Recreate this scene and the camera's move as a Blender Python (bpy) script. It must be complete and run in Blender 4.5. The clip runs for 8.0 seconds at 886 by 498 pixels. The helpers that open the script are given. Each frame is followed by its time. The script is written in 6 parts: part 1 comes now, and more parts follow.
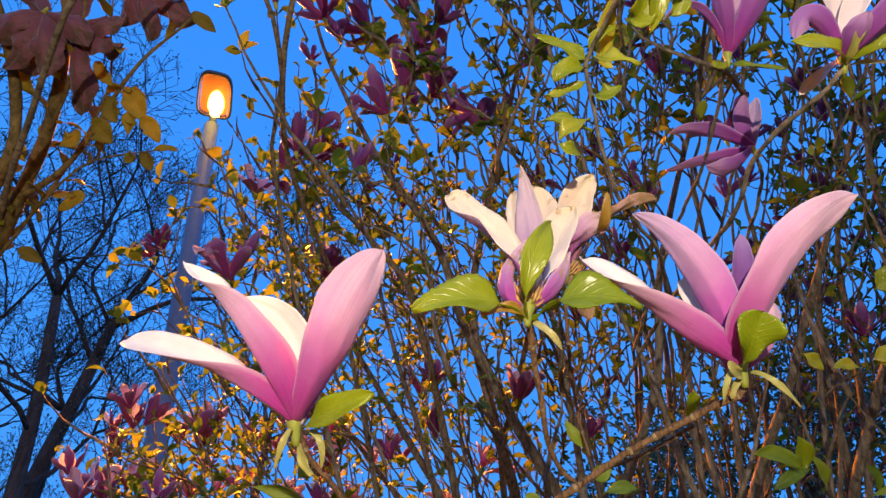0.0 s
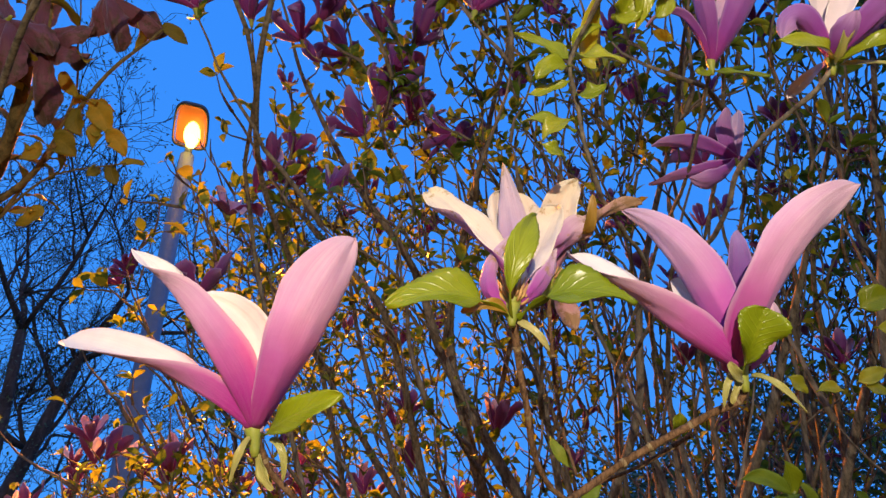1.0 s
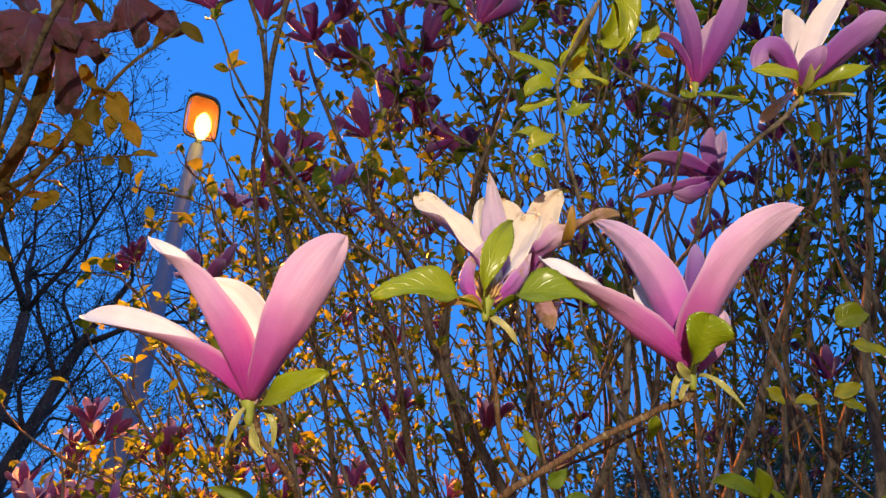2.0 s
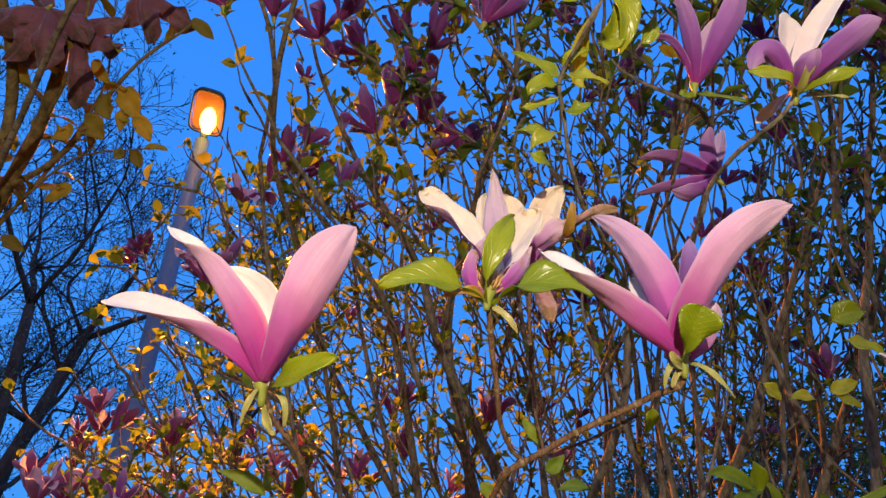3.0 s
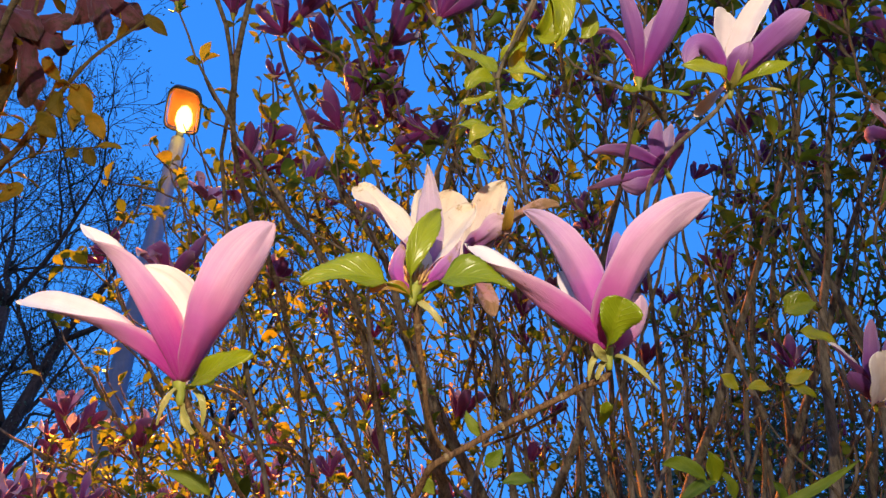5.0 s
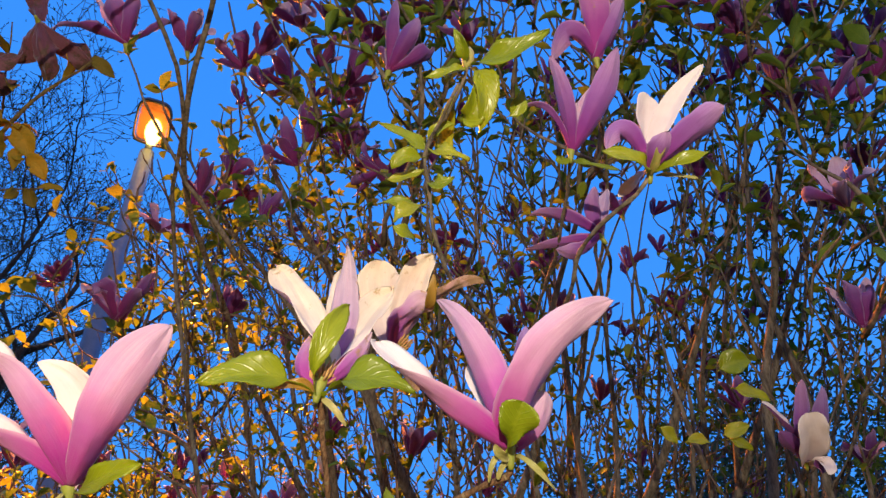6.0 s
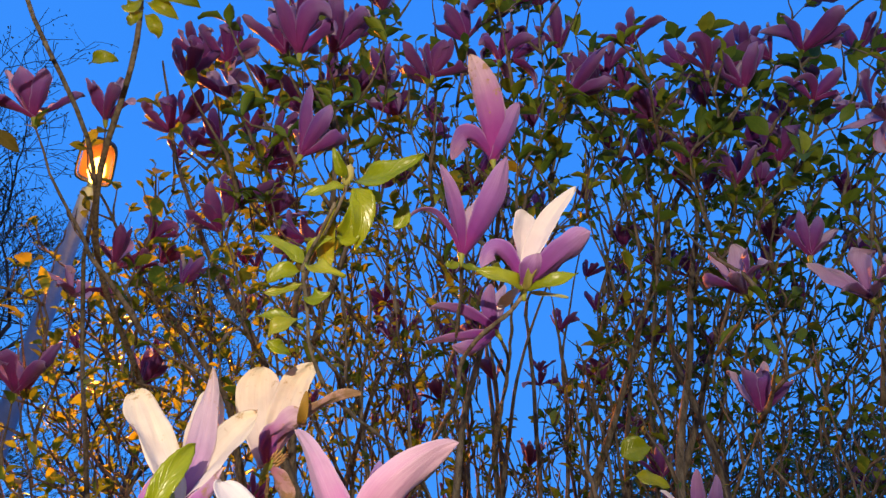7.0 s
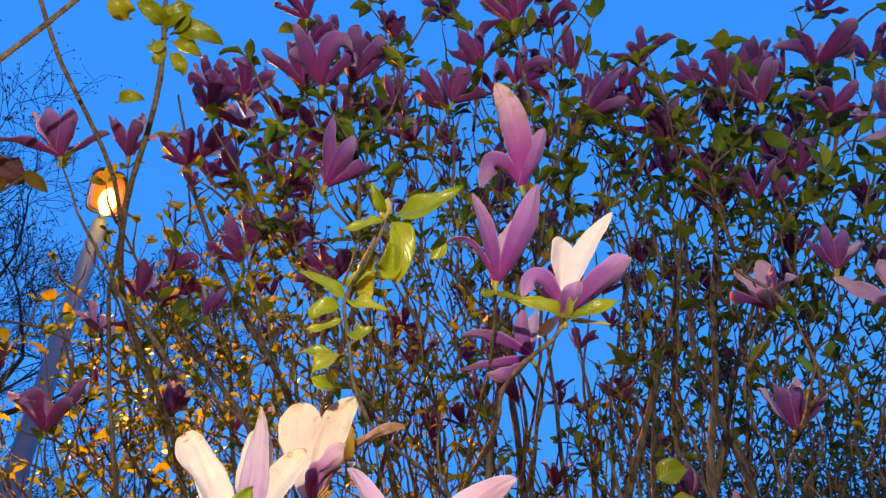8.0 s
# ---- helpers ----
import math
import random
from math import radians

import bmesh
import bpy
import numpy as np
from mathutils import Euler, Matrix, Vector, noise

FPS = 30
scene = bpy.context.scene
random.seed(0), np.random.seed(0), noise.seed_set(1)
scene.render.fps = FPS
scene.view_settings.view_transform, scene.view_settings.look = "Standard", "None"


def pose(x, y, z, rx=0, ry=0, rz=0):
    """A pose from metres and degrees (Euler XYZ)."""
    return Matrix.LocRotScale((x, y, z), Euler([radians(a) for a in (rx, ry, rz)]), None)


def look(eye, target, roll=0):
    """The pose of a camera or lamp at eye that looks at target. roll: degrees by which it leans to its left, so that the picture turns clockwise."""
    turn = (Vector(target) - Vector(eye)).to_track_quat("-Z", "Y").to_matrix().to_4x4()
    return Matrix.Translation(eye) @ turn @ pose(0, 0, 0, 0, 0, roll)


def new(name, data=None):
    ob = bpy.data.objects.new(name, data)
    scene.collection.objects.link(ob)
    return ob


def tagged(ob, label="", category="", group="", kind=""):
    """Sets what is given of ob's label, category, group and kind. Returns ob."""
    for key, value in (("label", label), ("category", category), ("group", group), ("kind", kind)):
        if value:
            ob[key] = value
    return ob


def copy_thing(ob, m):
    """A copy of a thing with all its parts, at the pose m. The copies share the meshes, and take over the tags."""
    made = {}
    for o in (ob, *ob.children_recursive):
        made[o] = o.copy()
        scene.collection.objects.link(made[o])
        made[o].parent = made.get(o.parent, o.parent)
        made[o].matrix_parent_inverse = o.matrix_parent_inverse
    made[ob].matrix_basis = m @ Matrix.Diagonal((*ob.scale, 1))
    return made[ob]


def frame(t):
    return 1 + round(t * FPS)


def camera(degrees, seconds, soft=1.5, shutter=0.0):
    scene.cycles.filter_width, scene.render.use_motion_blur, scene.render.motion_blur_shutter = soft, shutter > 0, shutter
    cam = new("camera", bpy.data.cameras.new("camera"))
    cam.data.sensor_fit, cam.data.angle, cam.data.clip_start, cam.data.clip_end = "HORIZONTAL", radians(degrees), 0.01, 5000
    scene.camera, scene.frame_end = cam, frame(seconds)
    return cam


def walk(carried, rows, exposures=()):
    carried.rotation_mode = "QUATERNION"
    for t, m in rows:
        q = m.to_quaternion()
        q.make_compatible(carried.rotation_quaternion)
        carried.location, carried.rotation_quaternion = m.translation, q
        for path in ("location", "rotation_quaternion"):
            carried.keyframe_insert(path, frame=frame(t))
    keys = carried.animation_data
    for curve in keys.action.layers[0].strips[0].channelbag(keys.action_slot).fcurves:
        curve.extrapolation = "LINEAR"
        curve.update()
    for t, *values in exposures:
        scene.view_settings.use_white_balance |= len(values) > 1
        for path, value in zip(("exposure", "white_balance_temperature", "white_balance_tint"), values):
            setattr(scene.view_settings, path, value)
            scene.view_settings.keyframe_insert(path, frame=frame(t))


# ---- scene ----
cam = camera(67.8, 8.0, soft=1.45)
ROWS = [
    (0.0, (0.029, 0.087, 1.558), (-0.147, 1.770, 2.624), 3.4),
    (0.5, (0.022, 0.122, 1.566), (-0.093, 1.770, 2.693), 1.7),
    (1.0, (0.026, 0.125, 1.555), (-0.080, 1.754, 2.711), 2.4),
    (1.2, (0.030, 0.120, 1.555), (-0.066, 1.750, 2.728), 2.4),
    (2.3, (0.042, 0.088, 1.522), (-0.089, 1.713, 2.674), 6.2),
    (2.5, (0.041, 0.086, 1.519), (-0.092, 1.715, 2.671), 6.4),
    (3.0, (0.042, 0.080, 1.519), (-0.088, 1.712, 2.669), 6.0),
    (3.5, (0.052, 0.082, 1.518), (-0.055, 1.728, 2.649), 5.0),
    (4.0, (0.062, 0.086, 1.516), (-0.028, 1.743, 2.633), 4.3),
    (4.2, (0.064, 0.091, 1.517), (-0.020, 1.736, 2.642), 4.2),
    (5.3, (0.084, 0.072, 1.527), (0.016, 1.708, 2.675), 4.4),
    (5.5, (0.088, 0.064, 1.536), (0.040, 1.698, 2.689), 4.4),
    (6.0, (0.118, 0.048, 1.564), (0.119, 1.655, 2.755), 3.9),
    (6.5, (0.162, 0.018, 1.593), (0.238, 1.578, 2.843), 1.6),
    (7.0, (0.180, -0.002, 1.613), (0.310, 1.517, 2.908), 1.9),
    (7.5, (0.182, -0.014, 1.624), (0.310, 1.471, 2.957), 1.5),
    (8.0, (0.151, -0.007, 1.620), (0.254, 1.476, 2.958), 0.7),
]
walk(cam, [(t, look(eye, target, roll)) for t, eye, target, roll in ROWS], [(0.0, 0.15), (1.0, 0.05), (4.2, 0.06), (5.5, 0.18), (6.3, 0.12), (7.3, 0.05), (8.0, 0.18)])

# ---- world and light ----
# dusk: deep blue sky ahead, a paler afterglow low in the west behind the walker
world = bpy.data.worlds.new("dusk_sky")
scene.world = world
world.use_nodes = True
wn, wl = world.node_tree.nodes, world.node_tree.links
wn.clear()
coord = wn.new("ShaderNodeTexCoord")
sep = wn.new("ShaderNodeSeparateXYZ")
wl.new(coord.outputs["Generated"], sep.inputs[0])
ramp = wn.new("ShaderNodeValToRGB")
ramp.color_ramp.elements[0].position, ramp.color_ramp.elements[0].color = 0.0, (0.060, 0.33, 0.98, 1)
ramp.color_ramp.elements[1].position, ramp.color_ramp.elements[1].color = 1.0, (0.03, 0.24, 0.95, 1)
wl.new(sep.outputs["Z"], ramp.inputs[0])
west = wn.new("ShaderNodeVectorMath")
west.operation = "DOT_PRODUCT"
west.inputs[1].default_value = (0.25, -0.93, -0.25)
wl.new(coord.outputs["Generated"], west.inputs[0])
glow = wn.new("ShaderNodeMapRange")
glow.interpolation_type = "SMOOTHSTEP"
glow.inputs["From Min"].default_value, glow.inputs["From Max"].default_value = -0.1, 1.0
wl.new(west.outputs["Value"], glow.inputs["Value"])
mixer = wn.new("ShaderNodeMixRGB")
mixer.inputs[2].default_value = (0.72, 0.52, 0.55, 1)
wl.new(glow.outputs[0], mixer.inputs[0])
wl.new(ramp.outputs[0], mixer.inputs[1])
back = wn.new("ShaderNodeBackground")
back.inputs["Strength"].default_value = 1.0
wl.new(mixer.outputs[0], back.inputs["Color"])
wout = wn.new("ShaderNodeOutputWorld")
wl.new(back.outputs[0], wout.inputs[0])


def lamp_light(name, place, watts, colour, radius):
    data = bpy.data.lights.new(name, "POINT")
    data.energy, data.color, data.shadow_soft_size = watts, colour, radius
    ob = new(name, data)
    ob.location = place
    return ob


LAMP = Vector((-3.899, 6.404, 7.858))
# an unseen torch behind the walker, and the sodium bulb of the street lamp
# inferred from the front-lit flowers, moved back to brighten the bush behind them
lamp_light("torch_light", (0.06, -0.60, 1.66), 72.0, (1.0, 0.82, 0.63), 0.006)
beam = bpy.data.lights.new("sodium_light", "SPOT")
beam.energy, beam.color, beam.shadow_soft_size, beam.spot_size, beam.spot_blend = 36000.0, (1.0, 0.25, 0.012), 0.08, radians(39), 1.0
new("sodium_light", beam).matrix_world = look(LAMP + Vector((0.03, -0.08, -0.17)), Vector((-1.75, 2.8, 2.6)))


# ---- materials ----
def material(name):
    mat = bpy.data.materials.new(name)
    mat.use_nodes = True
    nodes, links = mat.node_tree.nodes, mat.node_tree.links
    nodes.clear()
    return mat, nodes, links


def ramp_node(nodes, stops):
    r = nodes.new("ShaderNodeValToRGB")
    els = r.color_ramp.elements
    while len(els) < len(stops):
        els.new(0.5)
    for el, (p, c) in zip(els, stops):
        el.position, el.color = p, (*c, 1)
    return r


def mixed(nodes, links, kind, fac, a, b):
    m = nodes.new("ShaderNodeMixRGB")
    m.blend_type = kind
    for socket, value in zip(m.inputs, (fac, a, b)):
        if isinstance(value, (int, float)):
            socket.default_value = value
        elif isinstance(value, tuple):
            socket.default_value = (*value, 1)
        else:
            links.new(value, socket)
    return m.outputs[0]


def scaled(nodes, links, source, scale):
    m = nodes.new("ShaderNodeMapping")
    m.inputs["Scale"].default_value = scale
    links.new(source, m.inputs["Vector"])
    return m.outputs[0]


def noise_node(nodes, links, vector, scale, detail=4, rough=0.6):
    n = nodes.new("ShaderNodeTexNoise")
    n.inputs["Scale"].default_value, n.inputs["Detail"].default_value, n.inputs["Roughness"].default_value = scale, detail, rough
    if vector is not None:
        links.new(vector, n.inputs["Vector"])
    return n.outputs["Fac"]


def finish(nodes, links, colour, rough, bump=None, depth=0.001, through_light=0.0, metal=0.0, sheen=0.0, gloss=0.35):
    p = nodes.new("ShaderNodeBsdfPrincipled")
    links.new(colour, p.inputs["Base Color"])
    p.inputs["Roughness"].default_value, p.inputs["Metallic"].default_value = rough, metal
    p.inputs["Specular IOR Level"].default_value = gloss
    p.inputs["Sheen Weight"].default_value = sheen
    if bump is not None:
        b = nodes.new("ShaderNodeBump")
        b.inputs["Strength"].default_value, b.inputs["Distance"].default_value = 0.6, depth
        links.new(bump, b.inputs["Height"])
        links.new(b.outputs[0], p.inputs["Normal"])
    out = nodes.new("ShaderNodeOutputMaterial")
    if through_light:
        tr = nodes.new("ShaderNodeBsdfTranslucent")
        links.new(colour, tr.inputs["Color"])
        mx = nodes.new("ShaderNodeMixShader")
        mx.inputs[0].default_value = through_light
        links.new(p.outputs[0], mx.inputs[1])
        links.new(tr.outputs[0], mx.inputs[2])
        links.new(mx.outputs[0], out.inputs[0])
    else:
        links.new(p.outputs[0], out.inputs[0])


def petal_material(name, stops, vein, vein_amount, stain=None, stain_level=0.62, thin=0.14):
    """A petal's skin: pigment that fades along the petal, fine long veins, and brown wilting on old ones."""
    mat, n, l = material(name)
    uv = n.new("ShaderNodeUVMap")
    xy = n.new("ShaderNodeSeparateXYZ")
    l.new(uv.outputs[0], xy.inputs[0])
    objc = n.new("ShaderNodeTexCoord").outputs["Object"]
    wob = noise_node(n, l, objc, 60, 3)
    along = n.new("ShaderNodeMath")
    along.operation = "MULTIPLY_ADD"
    along.inputs[1].default_value, along.inputs[2].default_value = 0.16, -0.08
    l.new(wob, along.inputs[0])
    add = n.new("ShaderNodeMath")
    l.new(along.outputs[0], add.inputs[0])
    l.new(xy.outputs["Y"], add.inputs[1])
    r = ramp_node(n, stops)
    l.new(add.outputs[0], r.inputs[0])
    colour = r.outputs[0]
    streak = noise_node(n, l, scaled(n, l, uv.outputs[0], (30, 2.0, 1)), 1.0, 6, 0.7)
    sharp = ramp_node(n, [(0.42, (0, 0, 0)), (0.72, (1, 1, 1))])
    l.new(streak, sharp.inputs[0])
    amount = n.new("ShaderNodeMath")
    amount.operation = "MULTIPLY"
    amount.inputs[1].default_value = vein_amount
    l.new(sharp.outputs[0], amount.inputs[0])
    colour = mixed(n, l, "MIX", amount.outputs[0], colour, vein)
    blotch = noise_node(n, l, objc, 22, 4)
    b2 = ramp_node(n, [(0.3, (0.80, 0.76, 0.80)), (0.7, (1, 1, 1))])
    l.new(blotch, b2.inputs[0])
    colour = mixed(n, l, "MULTIPLY", 1.0, colour, b2.outputs[0])
    off = n.new("ShaderNodeMath")
    off.operation = "SUBTRACT"
    off.inputs[1].default_value = 0.5
    l.new(xy.outputs["X"], off.inputs[0])
    far = n.new("ShaderNodeMath")
    far.operation = "ABSOLUTE"
    l.new(off.outputs[0], far.inputs[0])
    rim = ramp_node(n, [(0.43, (0, 0, 0)), (0.5, (0.5, 0.5, 0.5))])
    l.new(far.outputs[0], rim.inputs[0])
    colour = mixed(n, l, "MIX", rim.outputs[0], colour, stops[-1][1])
    if stain:
        spots = noise_node(n, l, objc, 95, 5, 0.7)
        s2 = n.new("ShaderNodeMath")
        s2.operation = "MULTIPLY_ADD"
        s2.inputs[1].default_value = 0.22
        l.new(xy.outputs["Y"], s2.inputs[0])
        l.new(spots, s2.inputs[2])
        s3 = ramp_node(n, [(stain_level, (0, 0, 0)), (stain_level + 0.1, (0.85, 0.85, 0.85))])
        l.new(s2.outputs[0], s3.inputs[0])
        colour = mixed(n, l, "MIX", s3.outputs[0], colour, stain)
    grain = noise_node(n, l, objc, 900, 4, 0.7)
    finish(n, l, colour, 0.6, mixed(n, l, "MIX", 0.35, streak, grain), 0.0011, thin, sheen=0.15, gloss=0.25)
    return mat


PINK_OUT = petal_material("pale_pink_petal_outside", [(0.0, (0.42, 0.008, 0.26)), (0.18, (0.50, 0.035, 0.36)), (0.36, (0.56, 0.14, 0.44)), (0.56, (0.60, 0.32, 0.50)), (0.8, (0.62, 0.42, 0.53)), (1.0, (0.66, 0.49, 0.55))], (0.50, 0.15, 0.40), 0.45)
WHITE_IN = petal_material("white_petal_inside", [(0.0, (0.62, 0.36, 0.48)), (0.2, (0.80, 0.70, 0.70)), (1.0, (0.82, 0.78, 0.70))], (0.72, 0.60, 0.58), 0.35)
CREAM_IN = petal_material("cream_petal_inside", [(0.0, (0.60, 0.36, 0.44)), (0.25, (0.80, 0.70, 0.60)), (1.0, (0.84, 0.76, 0.54))], (0.70, 0.56, 0.42), 0.4, (0.40, 0.26, 0.07), 0.775)
FADED_OUT = petal_material("faded_petal_outside", [(0.0, (0.38, 0.03, 0.31)), (0.35, (0.36, 0.06, 0.36)), (0.6, (0.44, 0.18, 0.44)), (0.8, (0.58, 0.38, 0.52)), (1.0, (0.66, 0.50, 0.50))], (0.36, 0.12, 0.32), 0.35, (0.36, 0.22, 0.08), 0.70)
PALE_OUT = petal_material("pale_lilac_petal_outside", [(0.0, (0.38, 0.03, 0.28)), (0.22, (0.44, 0.16, 0.42)), (0.5, (0.60, 0.44, 0.55)), (1.0, (0.70, 0.58, 0.52))], (0.50, 0.28, 0.42), 0.4, (0.42, 0.26, 0.08), 0.76)
WILTED = petal_material("wilted_petal", [(0.0, (0.38, 0.10, 0.22)), (0.5, (0.56, 0.32, 0.34)), (1.0, (0.60, 0.40, 0.28))], (0.36, 0.18, 0.18), 0.5, (0.28, 0.17, 0.07), 0.6)
PURPLE_OUT = petal_material("purple_petal_outside", [(0.0, (0.22, 0.012, 0.13)), (0.25, (0.15, 0.018, 0.16)), (0.6, (0.16, 0.06, 0.26)), (1.0, (0.33, 0.24, 0.48))], (0.27, 0.05, 0.30), 0.5)
ROSE_OUT = petal_material("rosy_purple_petal_outside", [(0.0, (0.32, 0.02, 0.22)), (0.25, (0.22, 0.035, 0.28)), (0.6, (0.29, 0.12, 0.40)), (1.0, (0.45, 0.29, 0.50))], (0.25, 0.05, 0.24), 0.5)
DEEP_OUT = petal_material("dark_purple_petal_outside", [(0.0, (0.15, 0.012, 0.09)), (0.5, (0.12, 0.025, 0.13)), (1.0, (0.19, 0.09, 0.24))], (0.20, 0.03, 0.26), 0.55)
DULL_OUT = petal_material("dusky_petal_outside", [(0.0, (0.085, 0.022, 0.03)), (0.5, (0.12, 0.038, 0.06)), (1.0, (0.14, 0.06, 0.075))], (0.06, 0.022, 0.03), 0.7, (0.045, 0.028, 0.014), 0.62, thin=0.04)
LILAC_IN = petal_material("lilac_petal_inside", [(0.0, (0.34, 0.10, 0.34)), (0.35, (0.46, 0.30, 0.50)), (1.0, (0.58, 0.48, 0.58))], (0.40, 0.16, 0.30), 0.5)


def leaf_material(name, light, dark, young, rough=0.36, gloss=0.5):
    mat, n, l = material(name)
    uv = n.new("ShaderNodeUVMap")
    xy = n.new("ShaderNodeSeparateXYZ")
    l.new(uv.outputs[0], xy.inputs[0])
    # side veins run forward from the midrib
    mid = n.new("ShaderNodeMath")
    mid.operation = "SUBTRACT"
    mid.inputs[1].default_value = 0.5
    l.new(xy.outputs["X"], mid.inputs[0])
    dist = n.new("ShaderNodeMath")
    dist.operation = "ABSOLUTE"
    l.new(mid.outputs[0], dist.inputs[0])
    slant = n.new("ShaderNodeMath")
    slant.operation = "MULTIPLY_ADD"
    slant.inputs[1].default_value = -0.55
    l.new(dist.outputs[0], slant.inputs[0])
    l.new(xy.outputs["Y"], slant.inputs[2])
    wave = n.new("ShaderNodeMath")
    wave.operation = "PINGPONG"
    wave.inputs[1].default_value = 0.055
    l.new(slant.outputs[0], wave.inputs[0])
    veins = ramp_node(n, [(0.0, (1, 1, 1)), (0.016, (0, 0, 0))])
    l.new(wave.outputs[0], veins.inputs[0])
    rib = ramp_node(n, [(0.015, (1, 1, 1)), (0.045, (0, 0, 0))])
    l.new(dist.outputs[0], rib.inputs[0])
    lines = mixed(n, l, "LIGHTEN", 1.0, veins.outputs[0], rib.outputs[0])
    info = n.new("ShaderNodeObjectInfo")
    geo = n.new("ShaderNodeNewGeometry")
    both = n.new("ShaderNodeMath")
    l.new(info.outputs["Random"], both.inputs[0])
    l.new(geo.outputs["Random Per Island"], both.inputs[1])
    frac = n.new("ShaderNodeMath")
    frac.operation = "FRACT"
    l.new(both.outputs[0], frac.inputs[0])
    tone = ramp_node(n, [(0.0, dark), (0.6, light), (1.0, young)])
    l.new(frac.outputs[0], tone.inputs[0])
    objc = n.new("ShaderNodeTexCoord").outputs["Object"]
    blotch = noise_node(n, l, objc, 55, 4)
    b2 = ramp_node(n, [(0.3, (0.72, 0.76, 0.7)), (0.7, (1, 1, 1))])
    l.new(blotch, b2.inputs[0])
    colour = mixed(n, l, "MULTIPLY", 1.0, tone.outputs[0], b2.outputs[0])
    half = n.new("ShaderNodeMath")
    half.operation = "MULTIPLY"
    half.inputs[1].default_value = 0.11
    l.new(lines, half.inputs[0])
    colour = mixed(n, l, "MIX", half.outputs[0], colour, young)
    finish(n, l, colour, rough, mixed(n, l, "MIX", 0.5, lines, blotch), 0.0006, 0.30, gloss=gloss)
    return mat


LEAF = leaf_material("young_magnolia_leaf", (0.30, 0.36, 0.010), (0.21, 0.28, 0.008), (0.42, 0.43, 0.03), 0.32, 0.5)
MID_LEAF = leaf_material("green_magnolia_leaf", (0.17, 0.25, 0.018), (0.10, 0.17, 0.016), (0.26, 0.32, 0.03), 0.5, 0.3)
SMALL_LEAF = leaf_material("small_magnolia_leaf", (0.15, 0.25, 0.028), (0.06, 0.125, 0.02), (0.33, 0.36, 0.03), 0.5, 0.3)
BRACT = leaf_material("pale_bract", (0.50, 0.48, 0.14), (0.44, 0.40, 0.12), (0.56, 0.52, 0.2))
OLIVE_LEAF = leaf_material("olive_brown_leaf", (0.22, 0.18, 0.016), (0.11, 0.09, 0.014), (0.34, 0.24, 0.02), 0.6, 0.2)
DRY = leaf_material("dry_bract", (0.42, 0.22, 0.03), (0.34, 0.17, 0.03), (0.48, 0.28, 0.05))
TREE_LEAF = leaf_material("dark_tree_leaf", (0.08, 0.15, 0.08), (0.05, 0.10, 0.06), (0.11, 0.18, 0.08))


def bark_material(name, light, dark, scale, depth):
    mat, n, l = material(name)
    objc = n.new("ShaderNodeTexCoord").outputs["Object"]
    a = noise_node(n, l, scaled(n, l, objc, (1, 1, 0.25)), scale, 6, 0.7)
    b = noise_node(n, l, objc, scale * 0.12, 3)
    r = ramp_node(n, [(0.32, dark), (0.68, light)])
    l.new(a, r.inputs[0])
    patch = ramp_node(n, [(0.35, (0.65, 0.65, 0.6)), (0.65, (1, 1, 1))])
    l.new(b, patch.inputs[0])
    colour = mixed(n, l, "MULTIPLY", 1.0, r.outputs[0], patch.outputs[0])
    finish(n, l, colour, 0.9, a, depth, gloss=0.12)
    return mat


BARK = bark_material("grey_magnolia_bark", (0.25, 0.205, 0.15), (0.05, 0.042, 0.032), 110, 0.002)
STEM_BARK = bark_material("pale_grey_brown_bark", (0.28, 0.24, 0.17), (0.05, 0.042, 0.032), 110, 0.003)
TWIG_BARK = bark_material("brown_twig_bark", (0.24, 0.14, 0.07), (0.04, 0.022, 0.012), 520, 0.0015)
NODE_BARK = bark_material("pale_node_bark", (0.36, 0.28, 0.15), (0.08, 0.05, 0.025), 500, 0.001)
MOSSY_BARK = bark_material("mossy_brown_bark", (0.20, 0.15, 0.06), (0.04, 0.032, 0.016), 75, 0.004)
TREE_BARK = bark_material("dark_tree_bark", (0.12, 0.105, 0.10), (0.05, 0.045, 0.042), 14, 0.01)


def plain_material(name, light, dark, rough, scale=30, metal=0.0):
    mat, n, l = material(name)
    objc = n.new("ShaderNodeTexCoord").outputs["Object"]
    a = noise_node(n, l, objc, scale, 5)
    r = ramp_node(n, [(0.3, dark), (0.7, light)])
    l.new(a, r.inputs[0])
    finish(n, l, r.outputs[0], rough, a, 0.0008, metal=metal)
    return mat


POLE_PAINT = plain_material("galvanised_pole", (0.14, 0.21, 0.33), (0.11, 0.17, 0.27), 0.6, 12)
HOUSING = plain_material("dark_lamp_housing", (0.10, 0.10, 0.10), (0.06, 0.06, 0.065), 0.5, 20)
REFLECTOR = plain_material("lamp_reflector", (0.34, 0.10, 0.015), (0.20, 0.06, 0.01), 0.6, 20)
SEPAL_GREEN = plain_material("green_flower_base", (0.28, 0.30, 0.04), (0.17, 0.21, 0.03), 0.5, 150)
STAMEN = plain_material("yellow_stamen", (0.55, 0.36, 0.10), (0.36, 0.16, 0.10), 0.6, 300)
GRASS = plain_material("dark_grass_ground", (0.05, 0.08, 0.02), (0.025, 0.04, 0.012), 0.9, 6)

